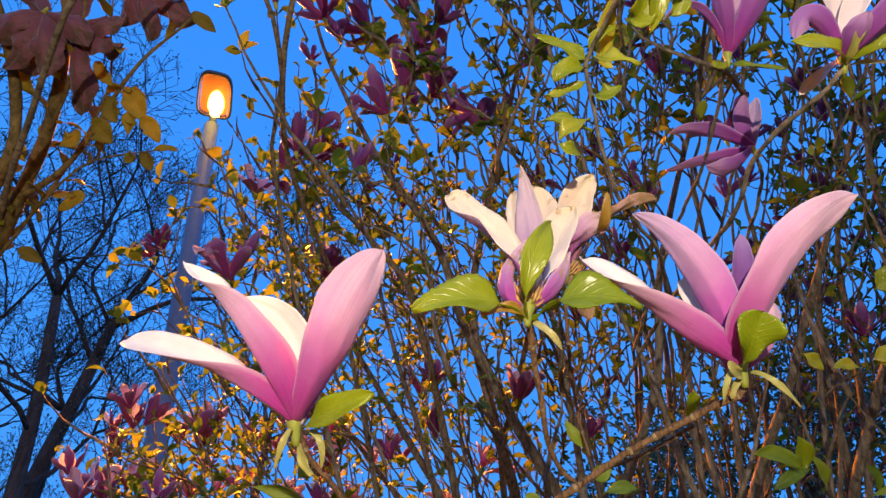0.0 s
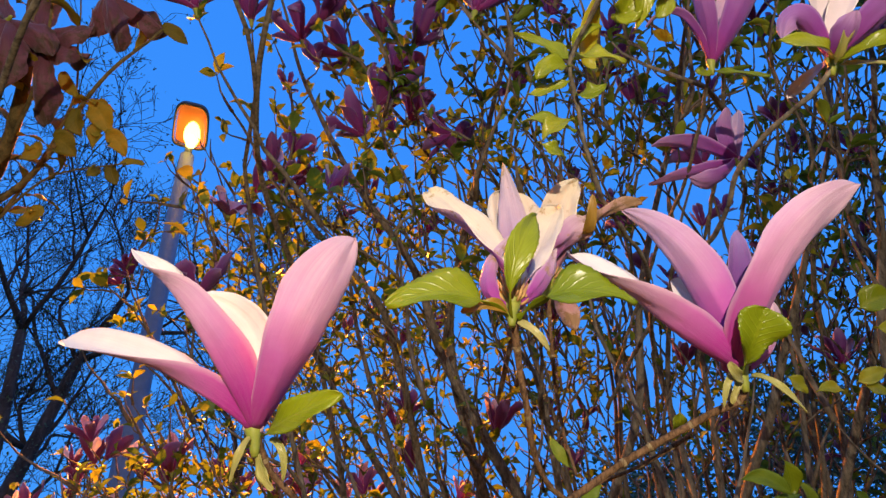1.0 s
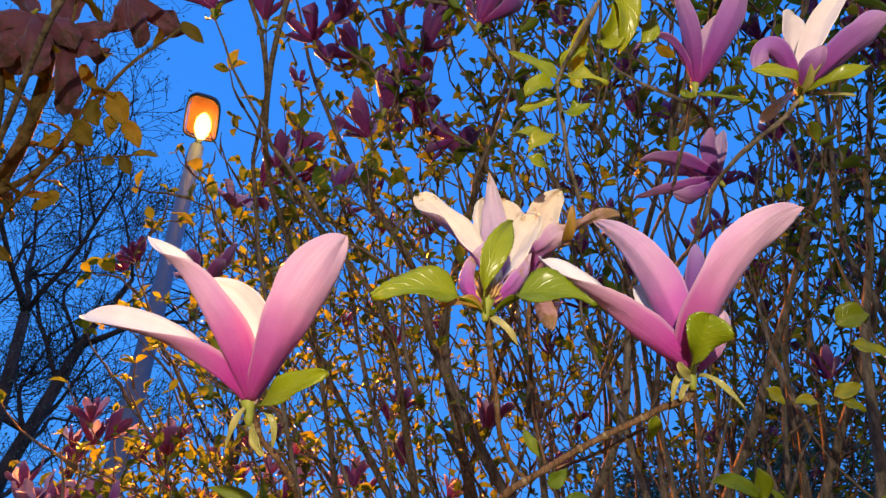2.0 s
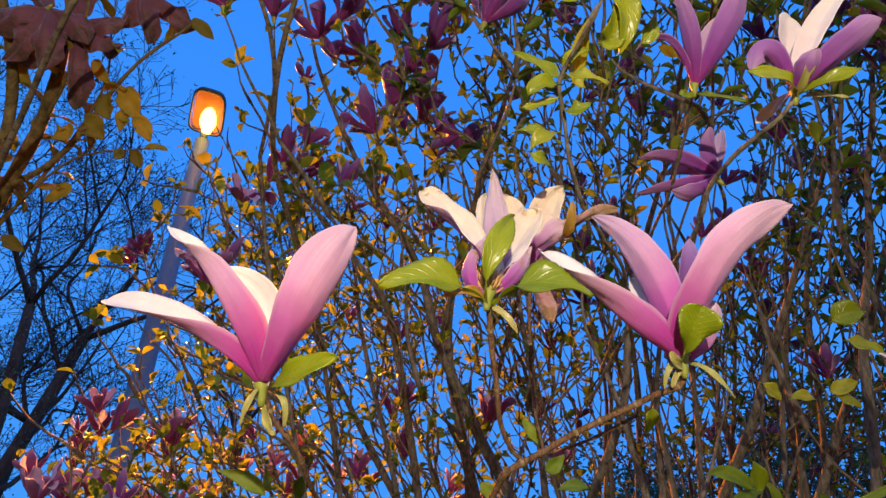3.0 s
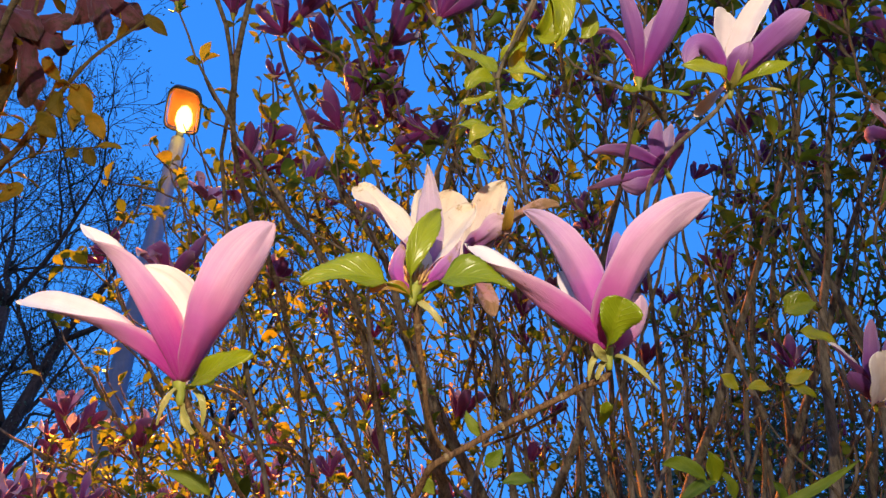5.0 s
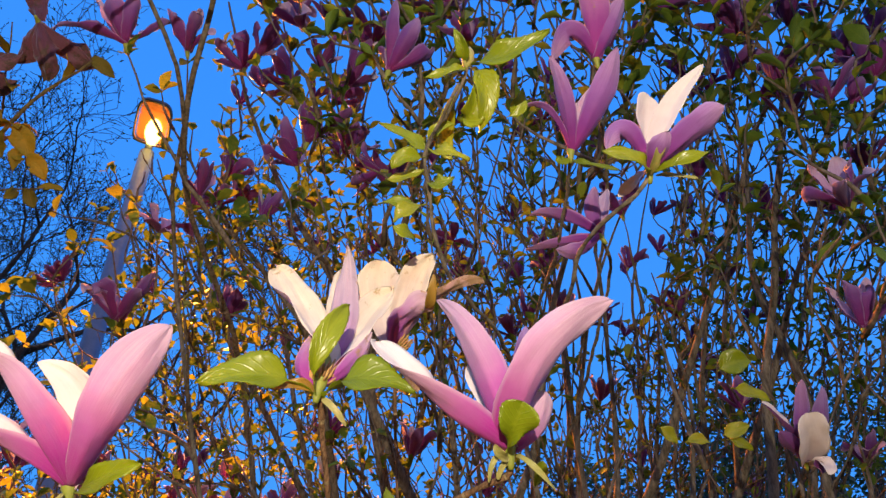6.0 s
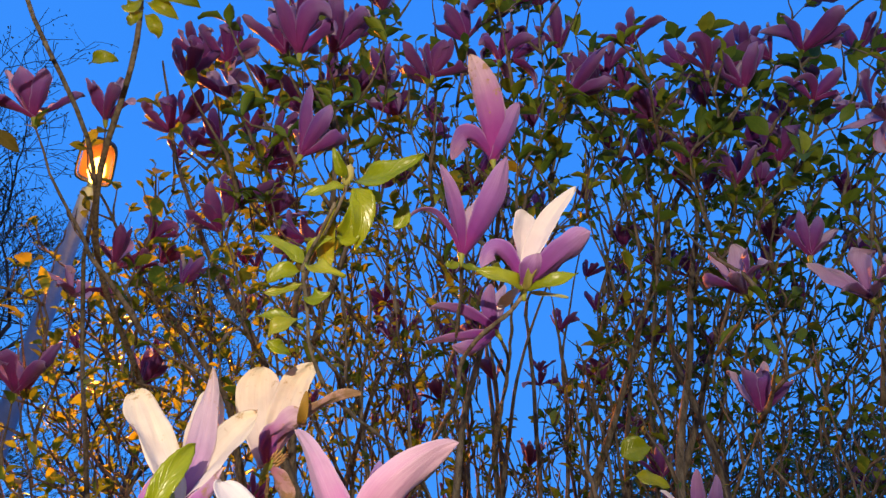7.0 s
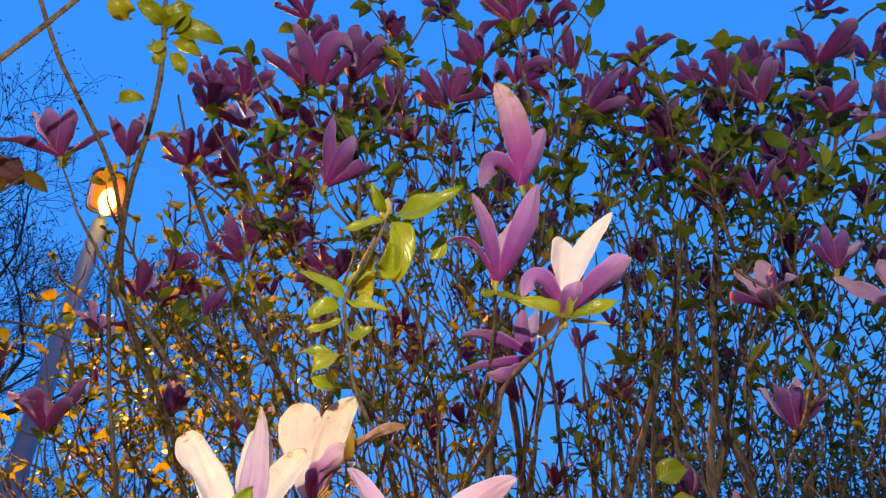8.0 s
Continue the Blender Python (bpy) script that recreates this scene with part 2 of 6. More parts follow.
bulb_mat, bn, bl = material("glowing_bulb")
bem = bn.new("ShaderNodeEmission")
bem.inputs["Color"].default_value, bem.inputs["Strength"].default_value = (1.0, 0.48, 0.08, 1), 13.0
bl.new(bem.outputs[0], bn.new("ShaderNodeOutputMaterial").inputs[0])
glass_mat, gn, gl = material("lamp_cover_glass")
gp = gn.new("ShaderNodeBsdfPrincipled")
gp.inputs["Base Color"].default_value, gp.inputs["Roughness"].default_value = (1, 0.90, 0.75, 1), 0.32
gp.inputs["Transmission Weight"].default_value, gp.inputs["IOR"].default_value = 1.0, 1.15
gl.new(gp.outputs[0], gn.new("ShaderNodeOutputMaterial").inputs[0])


# ---- builders ----
def mesh_data(name, verts, faces, mats, uvs=None, slots=None, smooth=True):
    me = bpy.data.meshes.new(name)
    me.from_pydata([tuple(p) for p in verts], [], faces)
    for m in mats:
        me.materials.append(m)
    if smooth:
        me.polygons.foreach_set("use_smooth", [True] * len(me.polygons))
    if slots is not None:
        me.polygons.foreach_set("material_index", slots)
    if uvs is not None:
        layer = me.uv_layers.new(name="UVMap")
        index = np.empty(len(me.loops), dtype=np.int32)
        me.loops.foreach_get("vertex_index", index)
        layer.data.foreach_set("uv", np.asarray(uvs, dtype=np.float32)[index].ravel())
    me.update()
    return me


def part(name, me, parent, label=""):
    ob = new(name, me)
    ob.parent = parent
    if label:
        ob["label"] = label
    return ob


def thing(name, place, label, category, group="", kind=""):
    ob = new(name)
    ob.location = place
    ob.empty_display_size = 0.05
    return tagged(ob, label, category, group, kind)


def bezier(a, m, b, v):
    """The point at v on the curve from a to b that passes m half way."""
    c = 2 * m - 0.5 * (a + b)
    return (1 - v) ** 2 * a + 2 * v * (1 - v) * c + v * v * b


def bezier_way(a, m, b, v):
    c = 2 * m - 0.5 * (a + b)
    return (2 * (1 - v) * (c - a) + 2 * v * (b - c)).normalized()


def petal_mesh(a, m, b, width, in0, in1, mats, cup=0.28, rows=15, cols=8, seed=0, blunt=0.0, claw=0.4, peak=0.58, late=0.0, skew=None, ruffle=1.0):
    """A cupped petal of real thickness on a curved spine: outer skin, inner skin and a rim between them.
    late: where along the petal it begins to turn from in0 to in1; peak: where it is widest; skew: how far the tip leans aside."""
    rnd = random.Random(seed)
    ph, ph2 = rnd.uniform(0, 6), rnd.uniform(0, 6)
    creases = [(rnd.uniform(-0.7, 0.7), rnd.uniform(4, 9), rnd.uniform(-0.05, 0.03)) for k in range(4)]
    lean = rnd.uniform(-0.16, 0.16) if skew is None else skew
    outer, inner, uvs = [], [], []
    for i in range(rows + 1):
        v = 1 - (1 - i / rows) ** 1.4
        c, t = bezier(a, m, b, v), bezier_way(a, m, b, v)
        g = max(0.0, (v - late) / (1 - late))
        n = in0.lerp(in1, g * g * (3 - 2 * g))
        n = (n - n.dot(t) * t)
        n = n.normalized() if n.length > 1e-4 else t.orthogonal().normalized()
        s = t.cross(n)
        # narrow claw, widest past the middle, round or pointed end
        prof = (claw + (1 - claw) * math.sin(0.5 * math.pi * v / peak) ** 1.15) if v < peak else max(0.0, 1 - ((v - peak) / (1 - peak)) ** (2.4 + blunt)) ** (0.62 if blunt < 1 else 0.42)
        w = 0.5 * width * max(prof, 0.02)
        c = c + s * (lean * width * (v ** 4 - v * v) * 1.6)
        curl = cup * (1.15 - 0.6 * v)
        for j in range(cols + 1):
            u = 2 * j / cols - 1
            edge = 1 + 0.05 * ruffle * noise.noise((9 * v + ph, 3 * u, ph2)) * abs(u)
            wave = 0.05 * width * math.sin(6 * v + ph + 2 * u) * abs(u) + 0.035 * width * math.sin(15 * v + ph2) * u ** 4 + 0.05 * width * noise.noise((2.6 * u + ph, 4 * v, ph2))
            ridge = sum(k3 * width * math.exp(-((u - k1 * (1 - 0.4 * v)) * k2) ** 2) for k1, k2, k3 in creases) * (1.2 - v)
            groove = -0.05 * width * math.exp(-(u * 7) ** 2) * (1 - v) ** 0.5
            p = c + s * (u * w * edge * (1 - 0.12 * curl * u * u)) + n * (curl * w * u * u * 1.1 + (wave * ruffle + ridge + groove) * min(1.0, 3 * v))
            th = 0.0009 * (1 - 0.75 * abs(u) ** 3) * (1 - 0.6 * v)
            outer.append(p - n * th)
            inner.append(p + n * th)
            uvs.append((j / cols, v))
    k = cols + 1
    count = len(outer)
    faces, slots = [], []
    for i in range(rows):
        for j in range(cols):
            q = i * k + j
            faces.append((q, q + 1, q + k + 1, q + k))
            slots.append(0)
            faces.append((count + q, count + q + k, count + q + k + 1, count + q + 1))
            slots.append(1)
    loop = [j for j in range(k)] + [i * k + cols for i in range(1, rows + 1)] + [rows * k + j for j in range(cols - 1, -1, -1)] + [i * k for i in range(rows - 1, 0, -1)]
    for e, f2 in zip(loop, loop[1:] + loop[:1]):
        faces.append((f2, e, count + e, count + f2))
        slots.append(0)
    return mesh_data("petal", outer + inner, faces, mats, uvs + uvs, slots)


def leaf_mesh(a, m, b, width, up, mats, rows=20, cols=6, fold=0.22, seed=0, stalk=0.1, low=0.8, high=0.85):
    """A leaf folded along its midrib, with a wavy edge and a little thickness."""
    rnd = random.Random(seed)
    ph = rnd.uniform(0, 6)
    top, under, uvs = [], [], []
    peak = low / (low + high)
    norm = peak ** low * (1 - peak) ** high
    for i in range(rows + 1):
        v = i / rows
        c, t = bezier(a, m, b, v), bezier_way(a, m, b, v)
        n = up - up.dot(t) * t
        n = n.normalized() if n.length > 1e-4 else t.orthogonal().normalized()
        s = t.cross(n)
        x = max(0.0, (v - stalk) / (1 - stalk))
        edge = 0.035 * width * abs(math.sin(48 * v + ph)) if rows > 8 else 0.0
        w = 0.5 * width * max(0.05, x ** low * (1 - x) ** high / norm)
        w = w - edge * min(1.0, w / (0.3 * width))
        if i == rows:
            w = 0.01 * width
        for j in range(cols + 1):
            u = 2 * j / cols - 1
            quilt = 0.03 * width * abs(math.sin(math.pi * (v - 0.28 * abs(u)) / 0.11)) * (1 - abs(u)) * min(1.0, 2.5 * abs(u)) if rows > 12 else 0.0
            lift = quilt + fold * w * (abs(u) ** 1.3) + 0.11 * width * math.sin(11 * v + ph + 1.5 * u) * u * u
            p = c + s * u * w + n * lift
            th = 0.0004 + 0.0006 * (1 - abs(u)) ** 4
            top.append(p + n * th * 0.5)
            under.append(p - n * th)
            uvs.append((j / cols, v))
    k, count = cols + 1, len(top)
    faces = []
    for i in range(rows):
        for j in range(cols):
            q = i * k + j
            faces.append((q, q + 1, q + k + 1, q + k))
            faces.append((count + q, count + q + k, count + q + k + 1, count + q + 1))
    loop = [j for j in range(k)] + [i * k + cols for i in range(1, rows + 1)] + [rows * k + j for j in range(cols - 1, -1, -1)] + [i * k for i in range(rows - 1, 0, -1)]
    for e, f2 in zip(loop, loop[1:] + loop[:1]):
        faces.append((f2, e, count + e, count + f2))
    return mesh_data("leaf", top + under, faces, mats, uvs + uvs)


def smooth_line(points, step):
    """A Catmull-Rom line through the points, cut in even steps."""
    pts = [Vector(p) for p in points]
    ext = [2 * pts[0] - pts[1]] + pts + [2 * pts[-1] - pts[-2]]
    out = []
    for i in range(1, len(ext) - 2):
        p0, p1, p2, p3 = ext[i - 1:i + 3]
        k = max(1, int((p2 - p1).length / step))
        for j in range(k):
            t = j / k
            out.append(0.5 * (2 * p1 + (p2 - p0) * t + (2 * p0 - 5 * p1 + 4 * p2 - p3) * t * t + (3 * p1 - p0 - 3 * p2 + p3) * t ** 3))
    out.append(pts[-1])
    return out


def tube(points, radii, sides, verts, faces):
    """Appends a closed tube round the points."""
    first = len(verts)
    n = None
    for i, p in enumerate(points):
        t = (points[min(i + 1, len(points) - 1)] - points[max(i - 1, 0)])
        t = t.normalized() if t.length > 1e-9 else Vector((0, 0, 1))
        n = t.orthogonal() if n is None else n - n.dot(t) * t
        n = n.normalized() if n.length > 1e-6 else t.orthogonal().normalized()
        s = t.cross(n)
        for k in range(sides):
            a = 2 * math.pi * k / sides
            verts.append(p + radii[i] * (math.cos(a) * n + math.sin(a) * s))
    m = len(points)
    for i in range(m - 1):
        for k in range(sides):
            q, q2 = first + i * sides + k, first + i * sides + (k + 1) % sides
            faces.append((q, q2, q2 + sides, q + sides))
    faces.append(tuple(first + k for k in range(sides))[::-1])
    faces.append(tuple(first + (m - 1) * sides + k for k in range(sides)))


def lathe(profile, sides, centre, way):
    """A turned solid: radius and height pairs round the axis."""
    q = Vector(way).normalized().to_track_quat("Z", "Y")
    verts, faces = [], []
    for r, h in profile:
        for k in range(sides):
            a = 2 * math.pi * k / sides
            verts.append(Vector(centre) + q @ Vector((r * math.cos(a), r * math.sin(a), h)))
    for i in range(len(profile) - 1):
        for k in range(sides):
            a, b = i * sides + k, i * sides + (k + 1) % sides
            faces.append((a, b, b + sides, a + sides))
    faces.append(tuple(range(sides))[::-1])
    faces.append(tuple((len(profile) - 1) * sides + k for k in range(sides)))
    return verts, faces


# ---- ground ----
def build_ground():
    verts, faces, n = [], [], 60
    for i in range(n + 1):
        for j in range(n + 1):
            x, y = ((2 * i / n - 1) ** 3) * 600, ((2 * j / n - 1) ** 3) * 600 + 2
            verts.append((x, y, 0.03 * noise.noise((x * 0.4, y * 0.4, 0)) * min(1.0, 40 / (1 + abs(x) + abs(y)))))
    for i in range(n):
        for j in range(n):
            q = i * (n + 1) + j
            faces.append((q, q + n + 1, q + n + 2, q + 1))
    tagged(new("ground", mesh_data("ground", verts, faces, [GRASS])), "dark grassy ground beneath the magnolia bush", "ground", kind="structure")


build_ground()


# ---- street lamp ----
def build_street_lamp():
    top = LAMP + Vector((-0.11, 0.28, -0.09))
    foot = Vector((top.x + 0.86, top.y, 0))
    root = thing("street_lamp", foot, "lit street lamp with orange bulb on a grey metal pole", "street lamp")
    place = foot
    verts, faces = [], []
    line = [Vector((-0.86 * h / top.z, 0, h)) for h in (0, 0.8, 0.82, 2.5, 4.5, top.z)]
    tube(line, [0.15, 0.15, 0.135, 0.125, 0.11, 0.095], 20, verts, faces)
    part("pole", mesh_data("pole", verts, faces, [POLE_PAINT]), root)
    # the head reaches out over the path and tilts up a little
    ahead = (Vector((0.35, -0.93, 0))).normalized()
    side = Vector((-ahead.y, ahead.x, 0))
    tilt = math.radians(18)
    run = ahead * math.cos(tilt) + Vector((0, 0, math.sin(tilt)))
    up = side.cross(run) * -1
    if up.z < 0:
        up = -up
    base = LAMP - place - run * 0.32 + up * 0.01

    def at(u, s, h):
        return base + run * u + side * s + up * h

    verts, faces = [], []
    tube([at(-0.05, 0, 0.0), at(0.08, 0, 0.02), at(0.2, 0, 0.04)], [0.06, 0.05, 0.05], 14, verts, faces)
    part("bracket", mesh_data("bracket", verts, faces, [POLE_PAINT]), root)
    # housing: a hollow rounded tray, open below
    outline = []
    for k in range(28):
        a = 2 * math.pi * k / 28
        c, s = math.cos(a), math.sin(a)
        e = 0.45
        outline.append((0.47 + 0.34 * math.copysign(abs(c) ** e, c), (0.225 - 0.03 * c) * math.copysign(abs(s) ** e, s)))
    rings = [(1.0, 0.0), (1.02, 0.02), (1.0, 0.07), (0.86, 0.13), (0.5, 0.16)]
    inner = [(0.92, 0.0), (0.90, 0.05), (0.75, 0.105), (0.4, 0.125)]
    verts, faces = [], []
    for seq in (inner[::-1] + rings,):
        for f, h in seq:
            for u, s in outline:
                verts.append(at(0.5 + (u - 0.5) * f, s * f, h))
    k, m = 28, len(inner) + len(rings)
    for i in range(m - 1):
        for j in range(k):
            faces.append((i * k + j, i * k + (j + 1) % k, (i + 1) * k + (j + 1) % k, (i + 1) * k + j))
    faces.append(tuple(range(k))[::-1])
    faces.append(tuple((m - 1) * k + j for j in range(k)))
    slots = [1 if q // k < len(inner) - 1 else 0 for q in range((m - 1) * k)] + [1, 0]
    housing = part("housing", mesh_data("housing", verts, faces, [HOUSING, REFLECTOR], slots=slots), root)
    verts, faces = [], []
    for f, h in ((0.90, 0.004), (0.82, -0.05), (0.6, -0.085), (0.3, -0.10), (0.05, -0.102)):
        for u, s in outline:
            verts.append(at(0.5 + (u - 0.5) * f, s * f, h))
    for i in range(4):
        for j in range(k):
            faces.append((i * k + j, i * k + (j + 1) % k, (i + 1) * k + (j + 1) % k, (i + 1) * k + j))
    faces.append(tuple(4 * k + j for j in range(k)))
    cover = part("glass_cover", mesh_data("glass_cover", verts, faces, [glass_mat]), housing, "clear bowl-shaped glass cover")
    cover.visible_shadow = False
    bv, bf = lathe([(0.01, -0.18), (0.07, -0.15), (0.115, -0.02), (0.105, 0.08), (0.07, 0.16), (0.02, 0.21)], 14, at(0.34, 0.03, -0.005), run)
    b = part("bulb", mesh_data("bulb", bv, bf, [bulb_mat]), housing, "glowing orange bulb")
    b.visible_shadow = False


build_street_lamp()


# ---- flowers ----
def flower(label, petals, outside, inside, group="blossoms on the magnolia bush", seed=0, cup=0.42, claw=0.4, calyx=True, stamens=False, way=None, mats_by_petal=None, blunt=-0.3, ruffle=1.0):
    base = Vector(petals[0][0])
    root = thing("magnolia_flower", base, label, "flower", group)
    zero = Vector((0, 0, 0))
    mean = sum(((Vector(q[2]) - base).normalized() for q in petals), Vector((0, 0, 0))).normalized()
    way = Vector(way).normalized() if way else (mean + Vector((0, 0, 0.6))).normalized()
    for i, (a, m, b, width, in0, in1, *deep) in enumerate(petals):
        mats = mats_by_petal[i] if mats_by_petal and i in mats_by_petal else (outside, inside)
        part("petal", petal_mesh(zero, Vector(m) - base, Vector(b) - base, width, Vector(in0).normalized(), Vector(in1).normalized(), mats, cup if not deep else deep[0], seed=seed * 10 + i, rows=26, cols=12, **{"claw": claw, "blunt": blunt, "ruffle": ruffle, **(deep[1] if len(deep) > 1 else {})}), root)
    if calyx:
        v2, f2 = lathe([(0.0017, -0.012), (0.0026, -0.008), (0.0032, -0.003), (0.0046, 0.001), (0.0042, 0.004), (0.002, 0.007)], 12, zero, way)
        part("receptacle", mesh_data("receptacle", v2, f2, [SEPAL_GREEN]), root, "green flower base")
    if stamens:
        v2, f2 = lathe([(0.004, 0), (0.0062, 0.006), (0.0055, 0.012), (0.004, 0.02), (0.001, 0.026)], 12, zero, way)
        cone = part("pistil", mesh_data("pistil", v2, f2, [SEPAL_GREEN]), root)
        rnd = random.Random(seed)
        q = way.to_track_quat("Z", "Y")
        v2, f2 = [], []
        for k in range(46):
            a, h = k * 2.4, 0.002 + 0.009 * k / 46
            d = q @ Vector((math.cos(a), math.sin(a), 0.55 + rnd.uniform(-0.1, 0.3)))
            s0 = q @ Vector((0.005 * math.cos(a), 0.005 * math.sin(a), h))
            tube([s0, s0 + d * 0.003, s0 + d * 0.005 + way * 0.003], [0.0008, 0.001, 0.0005], 5, v2, f2)
        tagged(part("stamen_ring", mesh_data("stamen_ring", v2, f2, [STAMEN]), cone, "ring of yellow stamens"), kind="stuff")
    return root


def leaf_on(root, a, m, b, width, up, mat, name="leaf", seed=0, fold=0.42, stalk=0.1, low=0.8, high=0.85):
    o = root.location
    part(name, leaf_mesh(Vector(a) - o, Vector(m) - o, Vector(b) - o, width, Vector(up).normalized(), [mat], rows=40, cols=8, seed=seed, fold=fold, stalk=stalk, low=low, high=high), root)


pink_left = flower("fully open pale pink magnolia flower with white petal insides", [
    ((-0.084, 0.438, 1.666), (-0.12, 0.405, 1.683), (-0.184, 0.418, 1.705), 0.020, (0.12, 0.27, 0.95), (0.1, -0.93, 0.26), 0.8, {"blunt": 3.5, "peak": 0.5, "skew": 0.1}),
    ((-0.084, 0.438, 1.666), (-0.100, 0.387, 1.695), (-0.14, 0.377, 1.733), 0.022, (0.28, 0.68, 0.68), (0.3, -0.85, 0.2), 1.0, {"blunt": -0.8, "peak": 0.4, "late": 0.5, "skew": 0.0}),
    ((-0.084, 0.438, 1.666), (-0.091, 0.43, 1.711), (-0.121, 0.418, 1.733), 0.024, (0.05, -0.93, -0.36), (0.34, -0.91, -0.25), 0.4, {"blunt": -0.8, "peak": 0.5}),
    ((-0.084, 0.438, 1.666), (-0.054, 0.39, 1.697), (-0.035, 0.385, 1.746), 0.030, (-0.37, 0.67, 0.64), (-0.43, 0.69, 0.59), 0.42, {"blunt": -0.2, "peak": 0.64, "skew": -0.28, "claw": 0.3}),
    ((-0.084, 0.438, 1.666), (-0.075, 0.44, 1.699), (-0.068, 0.442, 1.723), 0.018, (-0.65, -0.71, -0.27), (-0.6, -0.74, -0.31)),
], PINK_OUT, WHITE_IN, seed=1, claw=0.42, blunt=0.7)
faded = flower("fading cream magnolia flower with purple base between green leaves", [
    ((0.045, 0.444, 1.741), (0.034, 0.45, 1.786), (-0.008, 0.467, 1.845), 0.028, (0.87, -0.47, -0.13), (0.32, -0.95, 0.04), 0.6, {"blunt": 1.8, "peak": 0.6, "skew": 0.3, "ruffle": 2.0}),
    ((0.045, 0.444, 1.741), (0.031, 0.438, 1.756), (0.046, 0.445, 1.793), 0.011, (0.24, 0.72, 0.65), (0.14, 0.66, 0.74), 0.5, {"peak": 0.45, "blunt": -1.0}),
    ((0.045, 0.444, 1.741), (0.051, 0.462, 1.812), (0.043, 0.468, 1.872), 0.023, (0.03, 0.75, 0.66), (0.08, 0.74, 0.66), 0.5, {"peak": 0.45, "blunt": -1.25, "skew": -0.3, "ruffle": 2.0}),
    ((0.045, 0.444, 1.741), (0.062, 0.461, 1.789), (0.081, 0.485, 1.844), 0.027, (-0.45, -0.81, -0.37), (-0.26, -0.93, -0.26), 0.55, {"peak": 0.55, "blunt": 0.3, "ruffle": 2.2, "skew": 0.25}),
    ((0.045, 0.444, 1.741), (0.047, 0.48, 1.812), (0.041, 0.492, 1.865), 0.026, (0.05, -0.91, -0.4), (0.25, -0.89, -0.37), 0.4, {"peak": 0.6, "blunt": 0.6, "ruffle": 2.5}),
    ((0.045, 0.444, 1.741), (0.063, 0.446, 1.758), (0.073, 0.451, 1.787), 0.014, (-0.62, 0.43, 0.66), (-0.5, 0.5, 0.71), 0.5, {"peak": 0.5, "blunt": -0.8}),
], FADED_OUT, CREAM_IN, seed=2, stamens=True, claw=0.2, mats_by_petal={2: (PALE_OUT, CREAM_IN)})
wilting = flower("wilting cream and brownish magnolia flower with spotted petals", [
    ((0.082, 0.575, 1.838), (0.092, 0.567, 1.885), (0.11, 0.549, 1.929), 0.031, (-0.05, -0.91, -0.4), (-0.1, -0.91, -0.4), 0.5, {"peak": 0.62, "blunt": -0.2, "ruffle": 2.2, "skew": 0.4}),
    ((0.082, 0.575, 1.838), (0.11, 0.546, 1.873), (0.157, 0.54, 1.896), 0.025, (-0.19, 0.09, 0.98), (-0.19, -0.26, 0.95), 0.6, {"peak": 0.45, "blunt": -1.0, "ruffle": 2.0}),
    ((0.082, 0.575, 1.838), (0.088, 0.546, 1.854), (0.113, 0.533, 1.866), 0.026, (-0.29, 0.37, 0.88), (-0.3, 0.23, 0.93), 0.5, {"ruffle": 3.0, "blunt": 1.0}),
    ((0.082, 0.575, 1.838), (0.065, 0.58, 1.89), (0.06, 0.569, 1.932), 0.042, (0.16, -0.86, -0.48), (0.05, -0.91, -0.4), 0.35, {"peak": 0.62, "blunt": 0.8, "ruffle": 1.6}),
    ((0.082, 0.575, 1.838), (0.095, 0.584, 1.826), (0.104, 0.596, 1.81), 0.019, (0.28, 0.25, 0.93), (0.25, 0.54, 0.81)),
], FADED_OUT, CREAM_IN, seed=3, stamens=True, mats_by_petal={1: (WILTED, WILTED), 2: (FADED_OUT, WILTED), 4: (WILTED, WILTED)})
pink_right = flower("open pink magnolia flower with a leaf at its base", [
    ((0.17, 0.464, 1.715), (0.119, 0.429, 1.732), (0.078, 0.435, 1.771), 0.025, (0.18, 0.24, 0.95), (0.12, -0.8, 0.58), 0.7, {"blunt": 2.2, "peak": 0.5, "late": 0.15}),
    ((0.17, 0.464, 1.715), (0.147, 0.435, 1.762), (0.117, 0.454, 1.819), 0.026, (0.28, 0.71, 0.65), (0.24, 0.72, 0.65), 0.5, {"peak": 0.48, "blunt": -0.9, "skew": 0.2}),
    ((0.17, 0.464, 1.715), (0.154, 0.462, 1.751), (0.14, 0.459, 1.77), 0.018, (0.04, -0.95, -0.32), (0.34, -0.91, -0.25)),
    ((0.17, 0.464, 1.715), (0.182, 0.412, 1.746), (0.228, 0.4, 1.794), 0.033, (-0.37, 0.67, 0.64), (-0.43, 0.69, 0.59), 0.45, {"peak": 0.55, "blunt": -0.75, "skew": -0.35}),
    ((0.17, 0.464, 1.715), (0.185, 0.459, 1.73), (0.192, 0.453, 1.753), 0.028, (-0.37, 0.67, 0.64), (-0.37, 0.71, 0.6), 0.6),
    ((0.17, 0.464, 1.715), (0.177, 0.452, 1.766), (0.179, 0.444, 1.796), 0.015, (-0.04, -0.87, -0.5), (-0.04, -0.87, -0.5), 0.42, {"peak": 0.5, "blunt": -0.9}),
], PINK_OUT, WHITE_IN, seed=4, claw=0.62, blunt=0.3, mats_by_petal={5: (PURPLE_OUT, PURPLE_OUT)})
